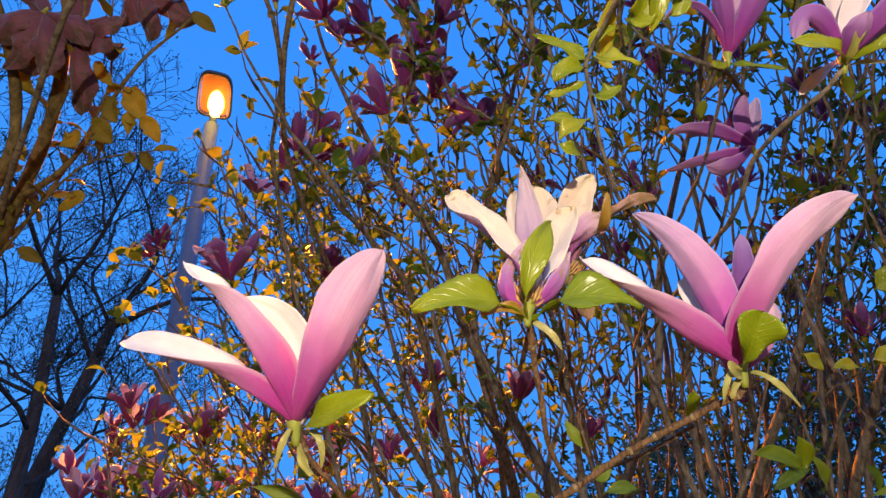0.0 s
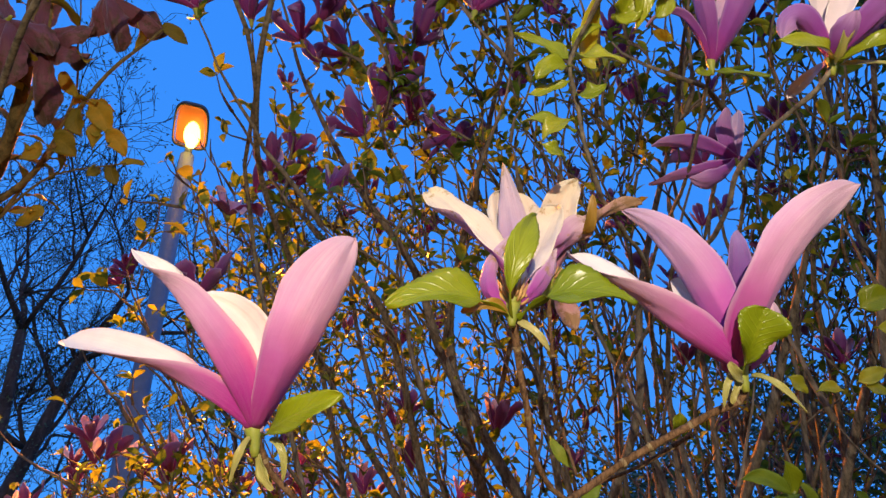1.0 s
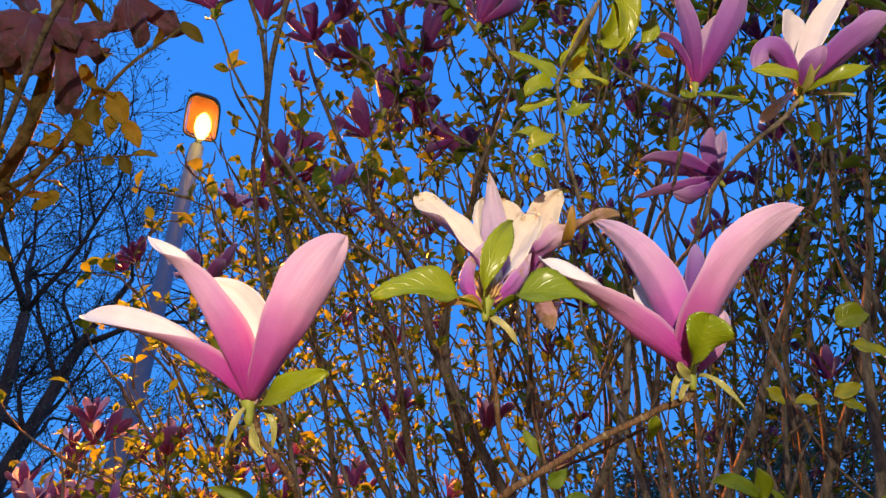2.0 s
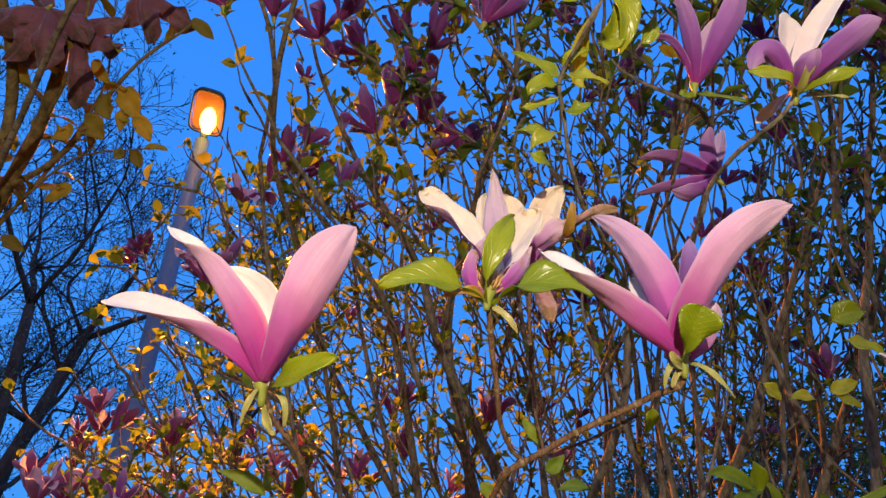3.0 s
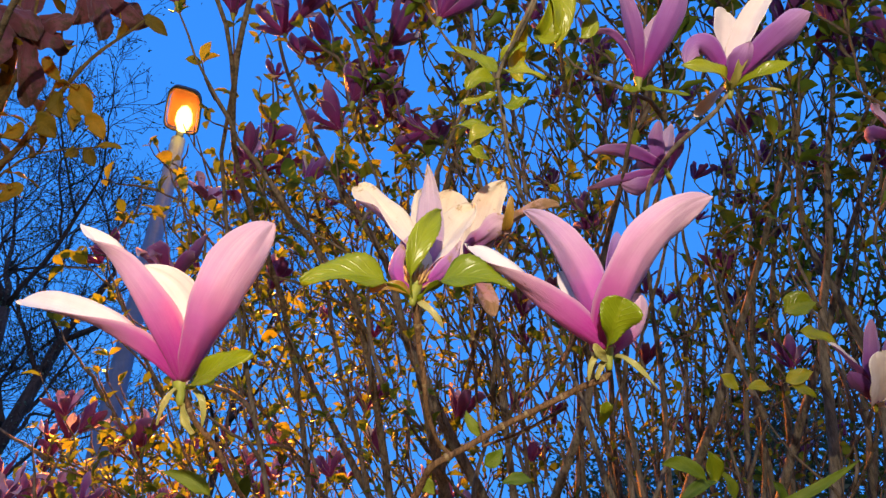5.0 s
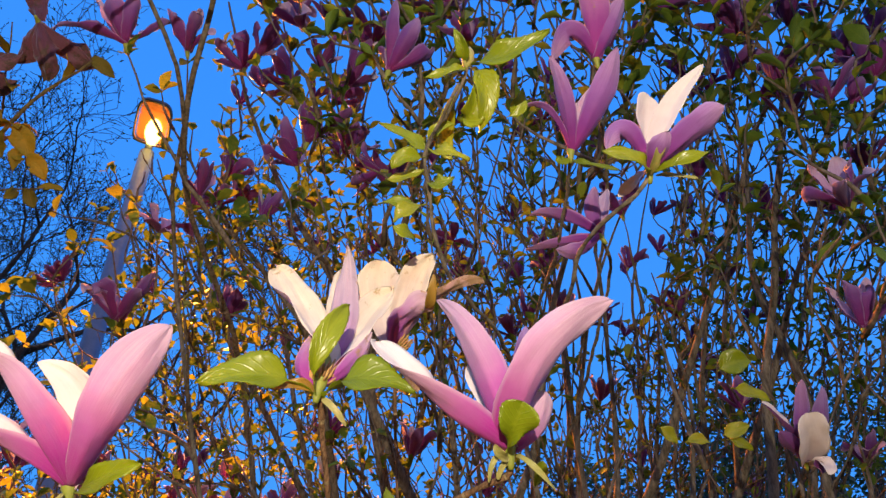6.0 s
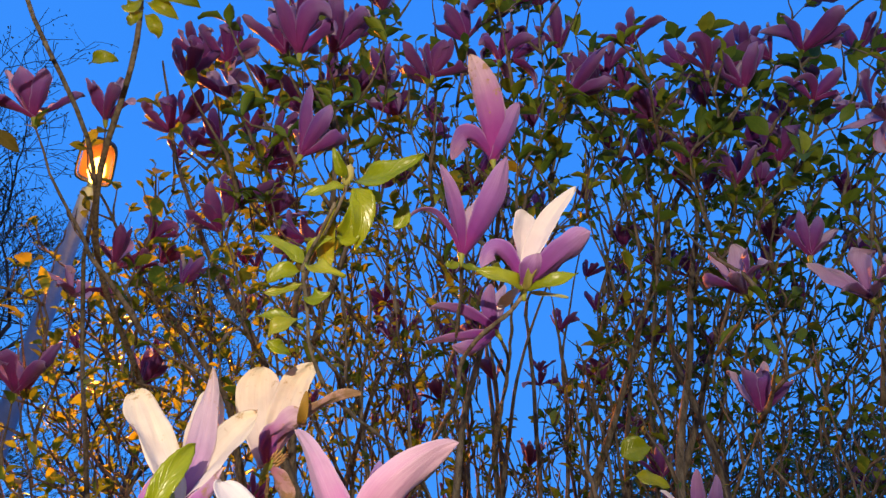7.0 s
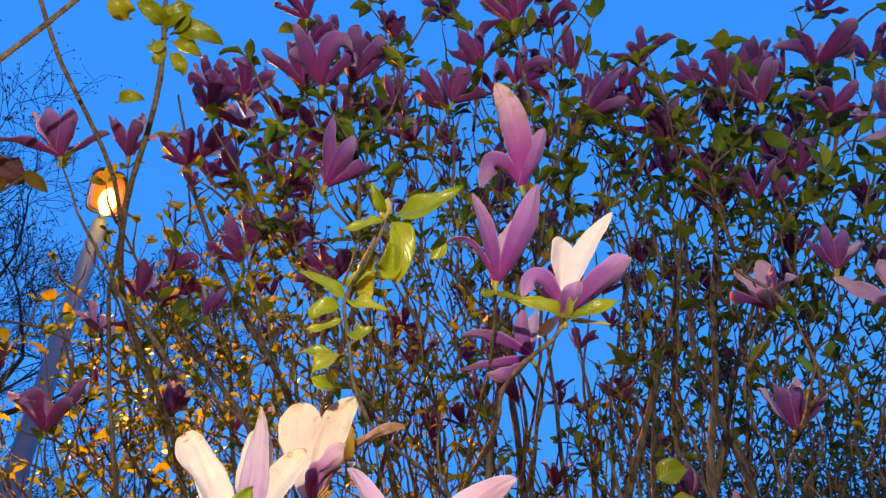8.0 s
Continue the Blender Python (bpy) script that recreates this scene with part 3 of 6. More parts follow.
tall_purple = flower("upright purple-pink magnolia flower with one curled petal", [
    ((0.247, 0.545, 2.071), (0.272, 0.498, 2.105), (0.286, 0.469, 2.153), 0.030, (-0.25, 0.69, 0.68), (-0.25, 0.69, 0.68)),
    ((0.247, 0.545, 2.071), (0.234, 0.504, 2.098), (0.215, 0.473, 2.136), 0.020, (0.55, 0.53, 0.64), (0.45, 0.58, 0.68)),
    ((0.247, 0.545, 2.071), (0.215, 0.511, 2.099), (0.186, 0.525, 2.101), 0.015, (0.27, -0.26, 0.93), (0.11, -0.8, 0.59)),
    ((0.247, 0.545, 2.071), (0.254, 0.542, 2.106), (0.254, 0.53, 2.134), 0.017, (-0.08, -0.87, -0.49), (-0.08, -0.87, -0.49)),
    ((0.247, 0.545, 2.071), (0.264, 0.536, 2.127), (0.285, 0.519, 2.159), 0.022, (-0.39, -0.8, -0.45), (-0.39, -0.8, -0.45)),
], ROSE_OUT, LILAC_IN, seed=5, blunt=-0.9)
white_purple = flower("purple magnolia flower showing white petal insides with small leaves", [
    ((0.294, 0.463, 1.972), (0.306, 0.437, 2.016), (0.335, 0.407, 2.051), 0.021, (-0.39, -0.8, -0.45), (-0.59, -0.65, -0.48)),
    ((0.294, 0.463, 1.972), (0.292, 0.45, 2.018), (0.296, 0.44, 2.045), 0.026, (0.46, -0.76, -0.45), (0.33, -0.8, -0.5), 0.4, {"blunt": 1.5, "peak": 0.62}),
    ((0.294, 0.463, 1.972), (0.319, 0.424, 1.98), (0.341, 0.405, 1.995), 0.029, (-0.27, 0.53, 0.81), (-0.27, 0.61, 0.75), 0.5, {"blunt": -0.1, "peak": 0.6}),
    ((0.294, 0.463, 1.972), (0.268, 0.44, 1.993), (0.253, 0.446, 1.977), 0.020, (0.33, -0.04, 0.94), (0.42, 0.85, 0.33), 0.6, {"blunt": -0.4, "peak": 0.55}),
    ((0.294, 0.463, 1.972), (0.285, 0.494, 1.982), (0.277, 0.502, 1.974), 0.012, (0.12, -0.93, -0.36), (0.23, -0.82, -0.53)),
    ((0.294, 0.463, 1.972), (0.298, 0.44, 1.974), (0.3, 0.426, 1.983), 0.024, (-0.17, 0.53, 0.83), (-0.17, 0.61, 0.77)),
], ROSE_OUT, WHITE_IN, seed=6, blunt=-0.9)
sideways = flower("rosy magnolia flower lying sideways among the twigs", [
    ((0.306, 0.668, 2.058), (0.266, 0.665, 2.08), (0.224, 0.682, 2.096), 0.029, (0.08, 0, 1), (-0.05, -0.23, 0.97)),
    ((0.306, 0.668, 2.058), (0.268, 0.686, 2.056), (0.222, 0.71, 2.063), 0.027, (0.06, -0.15, 0.99), (0.06, -0.24, 0.97)),
    ((0.306, 0.668, 2.058), (0.296, 0.65, 2.079), (0.294, 0.63, 2.103), 0.023, (-0.16, 0.69, 0.71), (-0.3, 0.67, 0.68)),
    ((0.306, 0.668, 2.058), (0.309, 0.656, 2.087), (0.314, 0.645, 2.115), 0.023, (-0.7, -0.57, -0.42), (-0.7, -0.57, -0.42)),
    ((0.306, 0.668, 2.058), (0.279, 0.666, 2.031), (0.252, 0.666, 2.034), 0.029, (0.2, 0.13, 0.97), (0.2, 0.13, 0.97)),
], ROSE_OUT, LILAC_IN, seed=7, blunt=-0.9)
tall_pale = flower("tall pinkish magnolia flower with a browned petal tip", [
    ((0.283, 0.531, 2.213), (0.271, 0.479, 2.245), (0.242, 0.439, 2.294), 0.036, (0.16, 0.68, 0.72), (0.16, 0.68, 0.72)),
    ((0.283, 0.531, 2.213), (0.297, 0.5, 2.233), (0.308, 0.482, 2.269), 0.027, (-0.6, 0.49, 0.63), (-0.48, 0.55, 0.68)),
    ((0.283, 0.531, 2.213), (0.248, 0.507, 2.23), (0.234, 0.535, 2.214), 0.027, (0.3, -0.11, 0.95), (0.57, 0.31, 0.76)),
    ((0.283, 0.531, 2.213), (0.289, 0.525, 2.267), (0.29, 0.508, 2.302), 0.027, (-0.08, -0.88, -0.48), (-0.08, -0.88, -0.48)),
], ROSE_OUT, LILAC_IN, seed=8, mats_by_petal={0: (FADED_OUT, LILAC_IN)})
starry = flower("half-open purple magnolia flower with one broad white cupped petal", [
    ((0.651, 0.955, 1.905), (0.613, 0.918, 1.939), (0.579, 0.899, 1.967), 0.027, (0.38, -0.72, 0.5), (0.3, -0.75, 0.55), 0.6, {"peak": 0.5}),
    ((0.651, 0.955, 1.905), (0.636, 0.905, 1.944), (0.622, 0.861, 1.986), 0.026, (0.09, 0.86, 0.5), (0.09, 0.86, 0.5), 0.5, {"peak": 0.5}),
    ((0.651, 0.955, 1.905), (0.66, 0.908, 1.936), (0.652, 0.869, 1.983), 0.030, (-0.2, 0.83, 0.51), (-0.2, 0.83, 0.51), 0.5, {"peak": 0.6}),
    ((0.651, 0.955, 1.905), (0.634, 0.896, 1.914), (0.617, 0.862, 1.938), 0.050, (0.0, -0.85, -0.5), (-0.02, -0.91, -0.41), 0.35, {"peak": 0.5, "blunt": 1.0}),
    ((0.651, 0.955, 1.905), (0.652, 0.915, 1.89), (0.649, 0.905, 1.872), 0.026, (-0.1, -0.8, -0.6), (-0.02, -0.91, -0.41), 0.4),
    ((0.651, 0.955, 1.905), (0.622, 0.925, 1.914), (0.6, 0.91, 1.93), 0.026, (0.45, 0.5, 0.6), (0.4, 0.6, 0.6), 0.6),
], DEEP_OUT, WHITE_IN, seed=9, blunt=-0.8, mats_by_petal={1: (ROSE_OUT, LILAC_IN), 2: (PURPLE_OUT, LILAC_IN)})
drooping = flower("drooping dull purple magnolia flower on an overhanging branch", [
    ((-0.61, 0.706, 2.338), (-0.562, 0.688, 2.334), (-0.536, 0.701, 2.354), 0.045, (-0.12, 0.99, -0.1), (-0.01, 1, -0.09)),
    ((-0.61, 0.706, 2.338), (-0.564, 0.704, 2.311), (-0.542, 0.726, 2.317), 0.048, (-0.23, 0.97, 0.04), (-0.23, 0.97, 0.04)),
    ((-0.61, 0.706, 2.338), (-0.599, 0.728, 2.273), (-0.6, 0.778, 2.237), 0.043, (-0.05, 0.92, 0.4), (-0.05, 0.92, 0.4)),
    ((-0.61, 0.706, 2.338), (-0.639, 0.707, 2.299), (-0.697, 0.736, 2.286), 0.050, (0.29, 0.94, 0.17), (0.29, 0.94, 0.17)),
    ((-0.61, 0.706, 2.338), (-0.646, 0.694, 2.351), (-0.712, 0.715, 2.348), 0.045, (0.16, 0.96, 0.21), (0.16, 0.9, 0.4)),
    ((-0.61, 0.706, 2.338), (-0.626, 0.694, 2.388), (-0.606, 0.671, 2.423), 0.045, (-0.29, 0.65, 0.7), (-0.08, 0.67, 0.74)),
], DULL_OUT, DULL_OUT, seed=10, ruffle=3.0, cup=0.7)
drooping_c = flower("crumpled brownish purple magnolia flower against a thick branch", [
    ((-0.637, 0.67, 2.333), (-0.653, 0.673, 2.292), (-0.699, 0.713, 2.265), 0.053, (0.16, 0.94, 0.3), (0.16, 0.94, 0.3)),
    ((-0.637, 0.67, 2.333), (-0.671, 0.659, 2.311), (-0.743, 0.684, 2.301), 0.053, (0.19, 0.97, 0.17), (0.16, 0.9, 0.4)),
    ((-0.637, 0.67, 2.333), (-0.622, 0.677, 2.273), (-0.639, 0.718, 2.249), 0.048, (-0.05, 0.92, 0.4), (-0.05, 0.92, 0.4)),
    ((-0.637, 0.67, 2.333), (-0.677, 0.662, 2.374), (-0.714, 0.642, 2.399), 0.043, (0.13, 0.66, 0.74), (-0.08, 0.67, 0.74)),
    ((-0.637, 0.67, 2.333), (-0.594, 0.676, 2.313), (-0.573, 0.702, 2.296), 0.041, (-0.26, 0.9, 0.36), (-0.26, 0.9, 0.36)),
], DULL_OUT, DULL_OUT, seed=12, ruffle=3.0, cup=0.7)
drooping_b = flower("hanging wilted purple magnolia flower on an overhanging branch", [
    ((-0.522, 0.676, 2.408), (-0.5, 0.69, 2.355), (-0.502, 0.728, 2.336), 0.043, (-0.04, 0.96, 0.29), (-0.05, 0.92, 0.39)),
    ((-0.522, 0.676, 2.408), (-0.474, 0.697, 2.384), (-0.439, 0.729, 2.377), 0.041, (-0.24, 0.97, -0.02), (-0.24, 0.97, -0.02)),
    ((-0.522, 0.676, 2.408), (-0.538, 0.694, 2.38), (-0.565, 0.725, 2.368), 0.038, (0.19, 0.97, 0.17), (0.19, 0.97, 0.17)),
    ((-0.522, 0.676, 2.408), (-0.546, 0.667, 2.452), (-0.57, 0.651, 2.472), 0.038, (0.13, 0.66, 0.74), (-0.08, 0.67, 0.74)),
], DULL_OUT, DULL_OUT, seed=11, ruffle=3.0, cup=0.7)
leaf_on(pink_left, (-0.079, 0.436, 1.663), (-0.056, 0.415, 1.667), (-0.035, 0.406, 1.673), 0.0158, (0.22, -0.97, 0.08), LEAF, "leaf", 0, stalk=0.06)
leaf_on(pink_left, (-0.084, 0.434, 1.662), (-0.087, 0.433, 1.653), (-0.091, 0.44, 1.642), 0.0040, (-0.26, -0.88, -0.39), BRACT, "bract", 1, stalk=0.0, low=0.35, high=0.5)
leaf_on(pink_left, (-0.074, 0.435, 1.662), (-0.067, 0.435, 1.655), (-0.067, 0.443, 1.644), 0.0040, (0.36, -0.87, -0.34), BRACT, "bract", 2, stalk=0.0, low=0.35, high=0.5)
leaf_on(pink_left, (-0.08, 0.44, 1.656), (-0.077, 0.445, 1.647), (-0.072, 0.447, 1.641), 0.0059, (-0.35, -0.85, -0.39), BRACT, "bract", 3, stalk=0.0, low=0.35, high=0.5)
leaf_on(faded, (0.044, 0.444, 1.734), (0.015, 0.421, 1.736), (-0.021, 0.415, 1.725), 0.028, (0.1, -0.96, 0.25), LEAF, "leaf", 4, stalk=0.3, high=1.05)
leaf_on(faded, (0.047, 0.444, 1.734), (0.074, 0.419, 1.737), (0.107, 0.42, 1.73), 0.027, (-0.01, -0.95, 0.31), LEAF, "leaf", 5, stalk=0.3, high=1.05)
leaf_on(faded, (0.045, 0.443, 1.732), (0.045, 0.421, 1.753), (0.059, 0.423, 1.79), 0.0166, (0.2, -0.86, -0.47), LEAF, "leaf", 6, stalk=0.28, low=0.8, high=0.6)
leaf_on(faded, (0.042, 0.442, 1.737), (0.033, 0.434, 1.737), (0.017, 0.435, 1.733), 0.0077, (0.02, -1, 0.03), DRY, "bract", 7, stalk=0.0, low=0.35, high=0.5)
leaf_on(faded, (0.048, 0.445, 1.733), (0.057, 0.443, 1.726), (0.065, 0.45, 1.718), 0.0047, (0.25, -0.93, -0.26), BRACT, "bract", 8, stalk=0.0, low=0.35, high=0.5)
leaf_on(wilting, (0.109, 0.536, 1.862), (0.111, 0.522, 1.865), (0.112, 0.511, 1.88), 0.0090, (0.06, -0.87, -0.49), DRY, "bract", 9, stalk=0.0, low=0.35, high=0.5)
leaf_on(pink_right, (0.167, 0.455, 1.71), (0.169, 0.437, 1.719), (0.174, 0.425, 1.732), 0.0261, (-0.04, -0.87, -0.5), LEAF, "leaf", 10, stalk=0.06, low=1.7, high=0.5)
leaf_on(pink_right, (0.168, 0.461, 1.708), (0.162, 0.453, 1.709), (0.159, 0.45, 1.713), 0.0063, (-0.29, -0.94, -0.17), BRACT, "bract", 11, stalk=0.0, low=0.35, high=0.5)
leaf_on(pink_right, (0.174, 0.462, 1.711), (0.183, 0.455, 1.703), (0.199, 0.464, 1.691), 0.0043, (0.23, -0.97, -0.04), BRACT, "bract", 12, stalk=0.0, low=0.35, high=0.5)
leaf_on(pink_right, (0.166, 0.462, 1.711), (0.159, 0.458, 1.705), (0.157, 0.465, 1.694), 0.0040, (-0.16, -0.94, -0.3), BRACT, "bract", 13, stalk=0.0, low=0.35, high=0.5)
leaf_on(pink_right, (0.169, 0.462, 1.71), (0.164, 0.465, 1.702), (0.163, 0.468, 1.697), 0.0040, (0.05, -0.91, -0.4), BRACT, "bract", 14, stalk=0.0, low=0.35, high=0.5)
leaf_on(tall_purple, (0.25, 0.549, 2.066), (0.259, 0.537, 2.048), (0.294, 0.538, 2.044), 0.0108, (-0.11, -0.95, 0.3), LEAF, "leaf", 15, stalk=0.06)
leaf_on(tall_purple, (0.247, 0.548, 2.068), (0.237, 0.545, 2.057), (0.231, 0.542, 2.061), 0.0126, (-0.1, -0.98, -0.15), LEAF, "leaf", 16, stalk=0.06)
leaf_on(white_purple, (0.292, 0.461, 1.968), (0.276, 0.444, 1.965), (0.247, 0.442, 1.97), 0.0180, (-0.21, -0.98, 0), LEAF, "leaf", 17, stalk=0.06)
leaf_on(white_purple, (0.296, 0.461, 1.968), (0.308, 0.443, 1.962), (0.336, 0.434, 1.971), 0.0162, (0, -0.99, 0.16), LEAF, "leaf", 18, stalk=0.06)
leaf_on(white_purple, (0.295, 0.462, 1.967), (0.294, 0.444, 1.971), (0.301, 0.434, 1.981), 0.0090, (0.24, -0.82, -0.52), BRACT, "bract", 19, stalk=0.0, low=0.35, high=0.5)
leaf_on(white_purple, (0.298, 0.462, 1.966), (0.311, 0.457, 1.962), (0.332, 0.456, 1.96), 0.0054, (0, -0.99, 0.16), BRACT, "bract", 20, stalk=0.0, low=0.35, high=0.5)


# ---- generic blossoms of the bush, built once a kind and copied ----
def blossom_kind(kind, seed, outside, inside):
    rnd = random.Random(seed)
    spec = {"vee": (5, 26, 0.105), "open": (6, 44, 0.098), "star": (6, 66, 0.095), "cup": (5, 27, 0.09), "bud": (5, 8, 0.072)}[kind]
    count, angle, length = spec
    petals = []
    for i in range(count):
        az = 2 * math.pi * i / count + rnd.uniform(-0.35, 0.35)
        an = math.radians(max(3, angle * (0.35 + 1.15 * rnd.random())))
        ln = length * rnd.uniform(0.82, 1.1)
        r = Vector((math.cos(az), math.sin(az), 0))
        tip = (r * math.sin(an) + Vector((0, 0, math.cos(an)))) * ln
        sag = rnd.uniform(-0.35, 0.25) if kind in ("star", "open") else -0.1
        mid = tip * 0.5 + r * ln * (0.10 - 0.05 * sag) + Vector((0, 0, ln * (0.06 if kind != "star" else 0.12)))
        if kind in ("star", "open") and rnd.random() < 0.4:
            tip += r * ln * 0.12 - Vector((0, 0, ln * 0.22))
        n0 = -r + Vector((0, 0, 0.25))
        n1 = (-r * math.cos(an) + Vector((0, 0, math.sin(an)))) + Vector((rnd.uniform(-0.4, 0.4), rnd.uniform(-0.4, 0.4), 0.1))
        if rnd.random() < 0.3:
            tip = tip * rnd.uniform(0.6, 0.85) + r.cross(Vector((0, 0, 1))) * ln * rnd.uniform(-0.3, 0.3)
        petals.append(((0, 0, 0), tuple(mid), tuple(tip), length * rnd.uniform(0.25, 0.40), tuple(n0), tuple(n1)))
    root = thing("magnolia_flower", (0, 0, 0), "", "flower", "blossoms on the magnolia bush")
    for i, (a, m, b, w, n0, n1) in enumerate(petals):
        part("petal", petal_mesh(Vector((0, 0, 0)), Vector(m), Vector(b), w, Vector(n0).normalized(), Vector(n1).normalized(), (outside, inside), rnd.uniform(0.3, 0.7), rows=11, cols=6, seed=seed * 10 + i, blunt=rnd.uniform(-1.2, -0.3), claw=0.32, peak=rnd.uniform(0.44, 0.6), late=rnd.choice((0.0, 0.3)), skew=rnd.uniform(-0.4, 0.4), ruffle=2.0), root)
    v2, f2 = lathe([(0.002, -0.014), (0.0036, -0.009), (0.0048, 0.0), (0.003, 0.005)], 10, (0, 0, 0), (0, 0, 1))
    part("receptacle", mesh_data("receptacle", v2, f2, [SEPAL_GREEN]), root)
    return root


LABELS = {"vee": "dark purple magnolia flower with two tall petals in a V", "open": "half-open dark purple magnolia flower on a twig", "star": "wide open dark purple magnolia flower with spread petals", "cup": "upright closed purple magnolia flower", "bud": "narrow reddish purple magnolia bud"}
KINDS = {}
TIPS = []
brnd = random.Random(12)


def bloom(kind, place, way, pale=False):
    tone = brnd.choice((0, 2, 2)) if pale else brnd.choice((0, 0, 1))
    variant = (kind, brnd.randrange(4), tone)
    q = Vector(way).normalized().to_track_quat("Z", "Y")
    m = Matrix.Translation(place) @ q.to_matrix().to_4x4() @ Matrix.Rotation(brnd.uniform(0, 6.28), 4, "Z") @ Matrix.Scale(brnd.uniform(0.85, 1.12), 4)
    if variant not in KINDS:
        seed = 40 + len(KINDS)
        ob = blossom_kind(kind, seed, (PURPLE_OUT, DEEP_OUT, PINK_OUT)[tone], WHITE_IN if variant[1] == 1 and kind in ("vee", "cup") else LILAC_IN)
        ob["label"] = LABELS[kind].replace("dark purple", "rosy") if tone == 2 else LABELS[kind]
        KINDS[variant] = ob
        ob.matrix_basis = m
    else:
        copy_thing(KINDS[variant], m)
    TIPS.append((Vector(place) - Vector(way).normalized() * 0.012, Vector(way).normalized()))


bloom("vee", (0.02, 0.68, 2.35), (0.27, -0.16, 0.95))
bloom("open", (-0.4, 0.71, 2.41), (-0.28, -0.48, 0.84))
bloom("open", (-0.39, 0.85, 2.58), (-0.11, -0.61, 0.79))
bloom("open", (-0.24, 0.78, 2.64), (-0.32, -0.16, 0.93))
bloom("star", (-0.3, 1, 2.99), (0.86, -0.12, -0.5))
bloom("open", (0, 0.6, 2.49), (-0.14, -0.24, 0.96))
bloom("star", (-0.14, 1.42, 3.48), (0.21, -0.59, 0.78))
bloom("bud", (-0.13, 1.17, 3.63), (-0.3, -0.25, 0.92))
bloom("cup", (0.09, 0.98, 2.98), (0.24, -0.28, 0.93))
bloom("open", (0, 1.23, 3.56), (-0.1, -0.23, 0.97))
bloom("open", (0.21, 0.67, 2.57), (0.26, -0.37, 0.89))
bloom("star", (0.34, 0.73, 2.73), (0.04, -0.24, 0.97))
bloom("star", (0.6, 0.82, 2.85), (-0.11, -0.53, 0.84))
bloom("open", (0.68, 0.83, 2.73), (-0.29, -0.25, 0.92))
bloom("open", (0.76, 0.89, 2.65), (0.15, -0.46, 0.88))
bloom("open", (1.12, 1.06, 3.11), (-0.85, 0.52, -0.03))
bloom("open", (1.09, 0.96, 3.22), (-0.04, -0.25, 0.97))
bloom("open", (1.16, 1.21, 3.47), (-0.66, -0.27, 0.69))
bloom("cup", (0.9, 0.82, 2.37), (0.15, -0.35, 0.92))
bloom("open", (0.76, 0.83, 2.28), (-0.42, -0.54, 0.73))
bloom("open", (0.97, 0.81, 2.28), (-0.78, -0.43, 0.45))
bloom("vee", (0.78, 0.92, 2.11), (0.13, -0.28, 0.95))
bloom("star", (1.07, 0.69, 2.62), (-0.95, -0.06, 0.31))
bloom("cup", (-0.25, 1.66, 3.1), (-0.28, -0.14, 0.95))
bloom("open", (-0.03, 1.13, 2.57), (-0.97, 0.06, 0.21))
bloom("star", (-0.55, 1.3, 2.48), (0.19, -0.55, 0.81))
bloom("bud", (-0.95, 2.19, 2.85), (-0.49, -0.32, 0.81))
bloom("vee", (-0.45, 1.58, 2.44), (0.12, -0.18, 0.98))
bloom("open", (-0.52, 1.21, 2.19), (0.16, -0.32, 0.93))
bloom("bud", (-1.18, 2.8, 2.91), (-0.04, -0.61, 0.79))
bloom("open", (0.18, 1.89, 2.8), (-0.12, -0.1, 0.99))
bloom("bud", (0.15, 2.26, 2.66), (-0.15, -0.09, 0.98))
bloom("open", (1.08, 2.5, 3.08), (0.04, -0.54, 0.84))
bloom("open", (0.94, 2.57, 3.02), (0.25, -0.15, 0.96))
bloom("bud", (0.64, 1.76, 3.33), (0.15, -0.43, 0.89))
bloom("open", (0.97, 1.99, 3.66), (0.17, -0.14, 0.98))
bloom("cup", (1.37, 2.03, 2.96), (0.09, -0.46, 0.88))
bloom("open", (1.28, 0.86, 3.4), (0.45, -0.4, 0.8))
bloom("open", (1.26, 0.81, 3.06), (0.2, -0.22, 0.95))
bloom("star", (1.09, 0.83, 2.98), (-0.07, -0.56, 0.83))
bloom("open", (1.15, 1.21, 2.76), (-0.04, -0.56, 0.83))
bloom("star", (0.36, 0.81, 3.13), (-0.29, -0.31, 0.91))
bloom("open", (0.21, 0.96, 3.39), (0.18, -0.28, 0.94))
bloom("open", (-0.24, 1.2, 3.17), (0.23, -0.39, 0.89))
bloom("open", (-0.43, 1.34, 3.6), (-0.57, -0.1, 0.82))
bloom("cup", (0.57, 1.06, 2.99), (0.29, -0.27, 0.92))
bloom("cup", (0.48, 1.02, 2.9), (-0.23, -0.58, 0.79))
bloom("open", (1.25, 1.09, 3.15), (0.06, -0.22, 0.97))
bloom("cup", (0.15, 1.03, 2.91), (-0.24, -0.5, 0.83))
bloom("vee", (1.01, 1.15, 3.1), (0.84, -0.44, 0.31))
bloom("star", (-0.42, 1.27, 2.55), (-0.34, -0.11, 0.93))
bloom("open", (-0.48, 1.51, 2.75), (0.4, -0.27, 0.88))
bloom("open", (-1.29, 2.13, 2.81), (-0.47, -0.08, 0.88))
bloom("open", (-0.58, 1.35, 2.27), (-0.03, -0.44, 0.9))
bloom("cup", (-0.93, 2.92, 2.42), (-0.36, 0.08, 0.93))
bloom("cup", (-1.3, 2.93, 2.38), (-0.15, -0.38, 0.91))
bloom("vee", (-0.17, 2.12, 2.15), (-0.07, -0.41, 0.91))
bloom("open", (-0.26, 2.36, 2.38), (-0.1, -0.21, 0.97))
bloom("open", (-0.95, 1.63, 1.83), (-0.1, -0.3, 0.95))
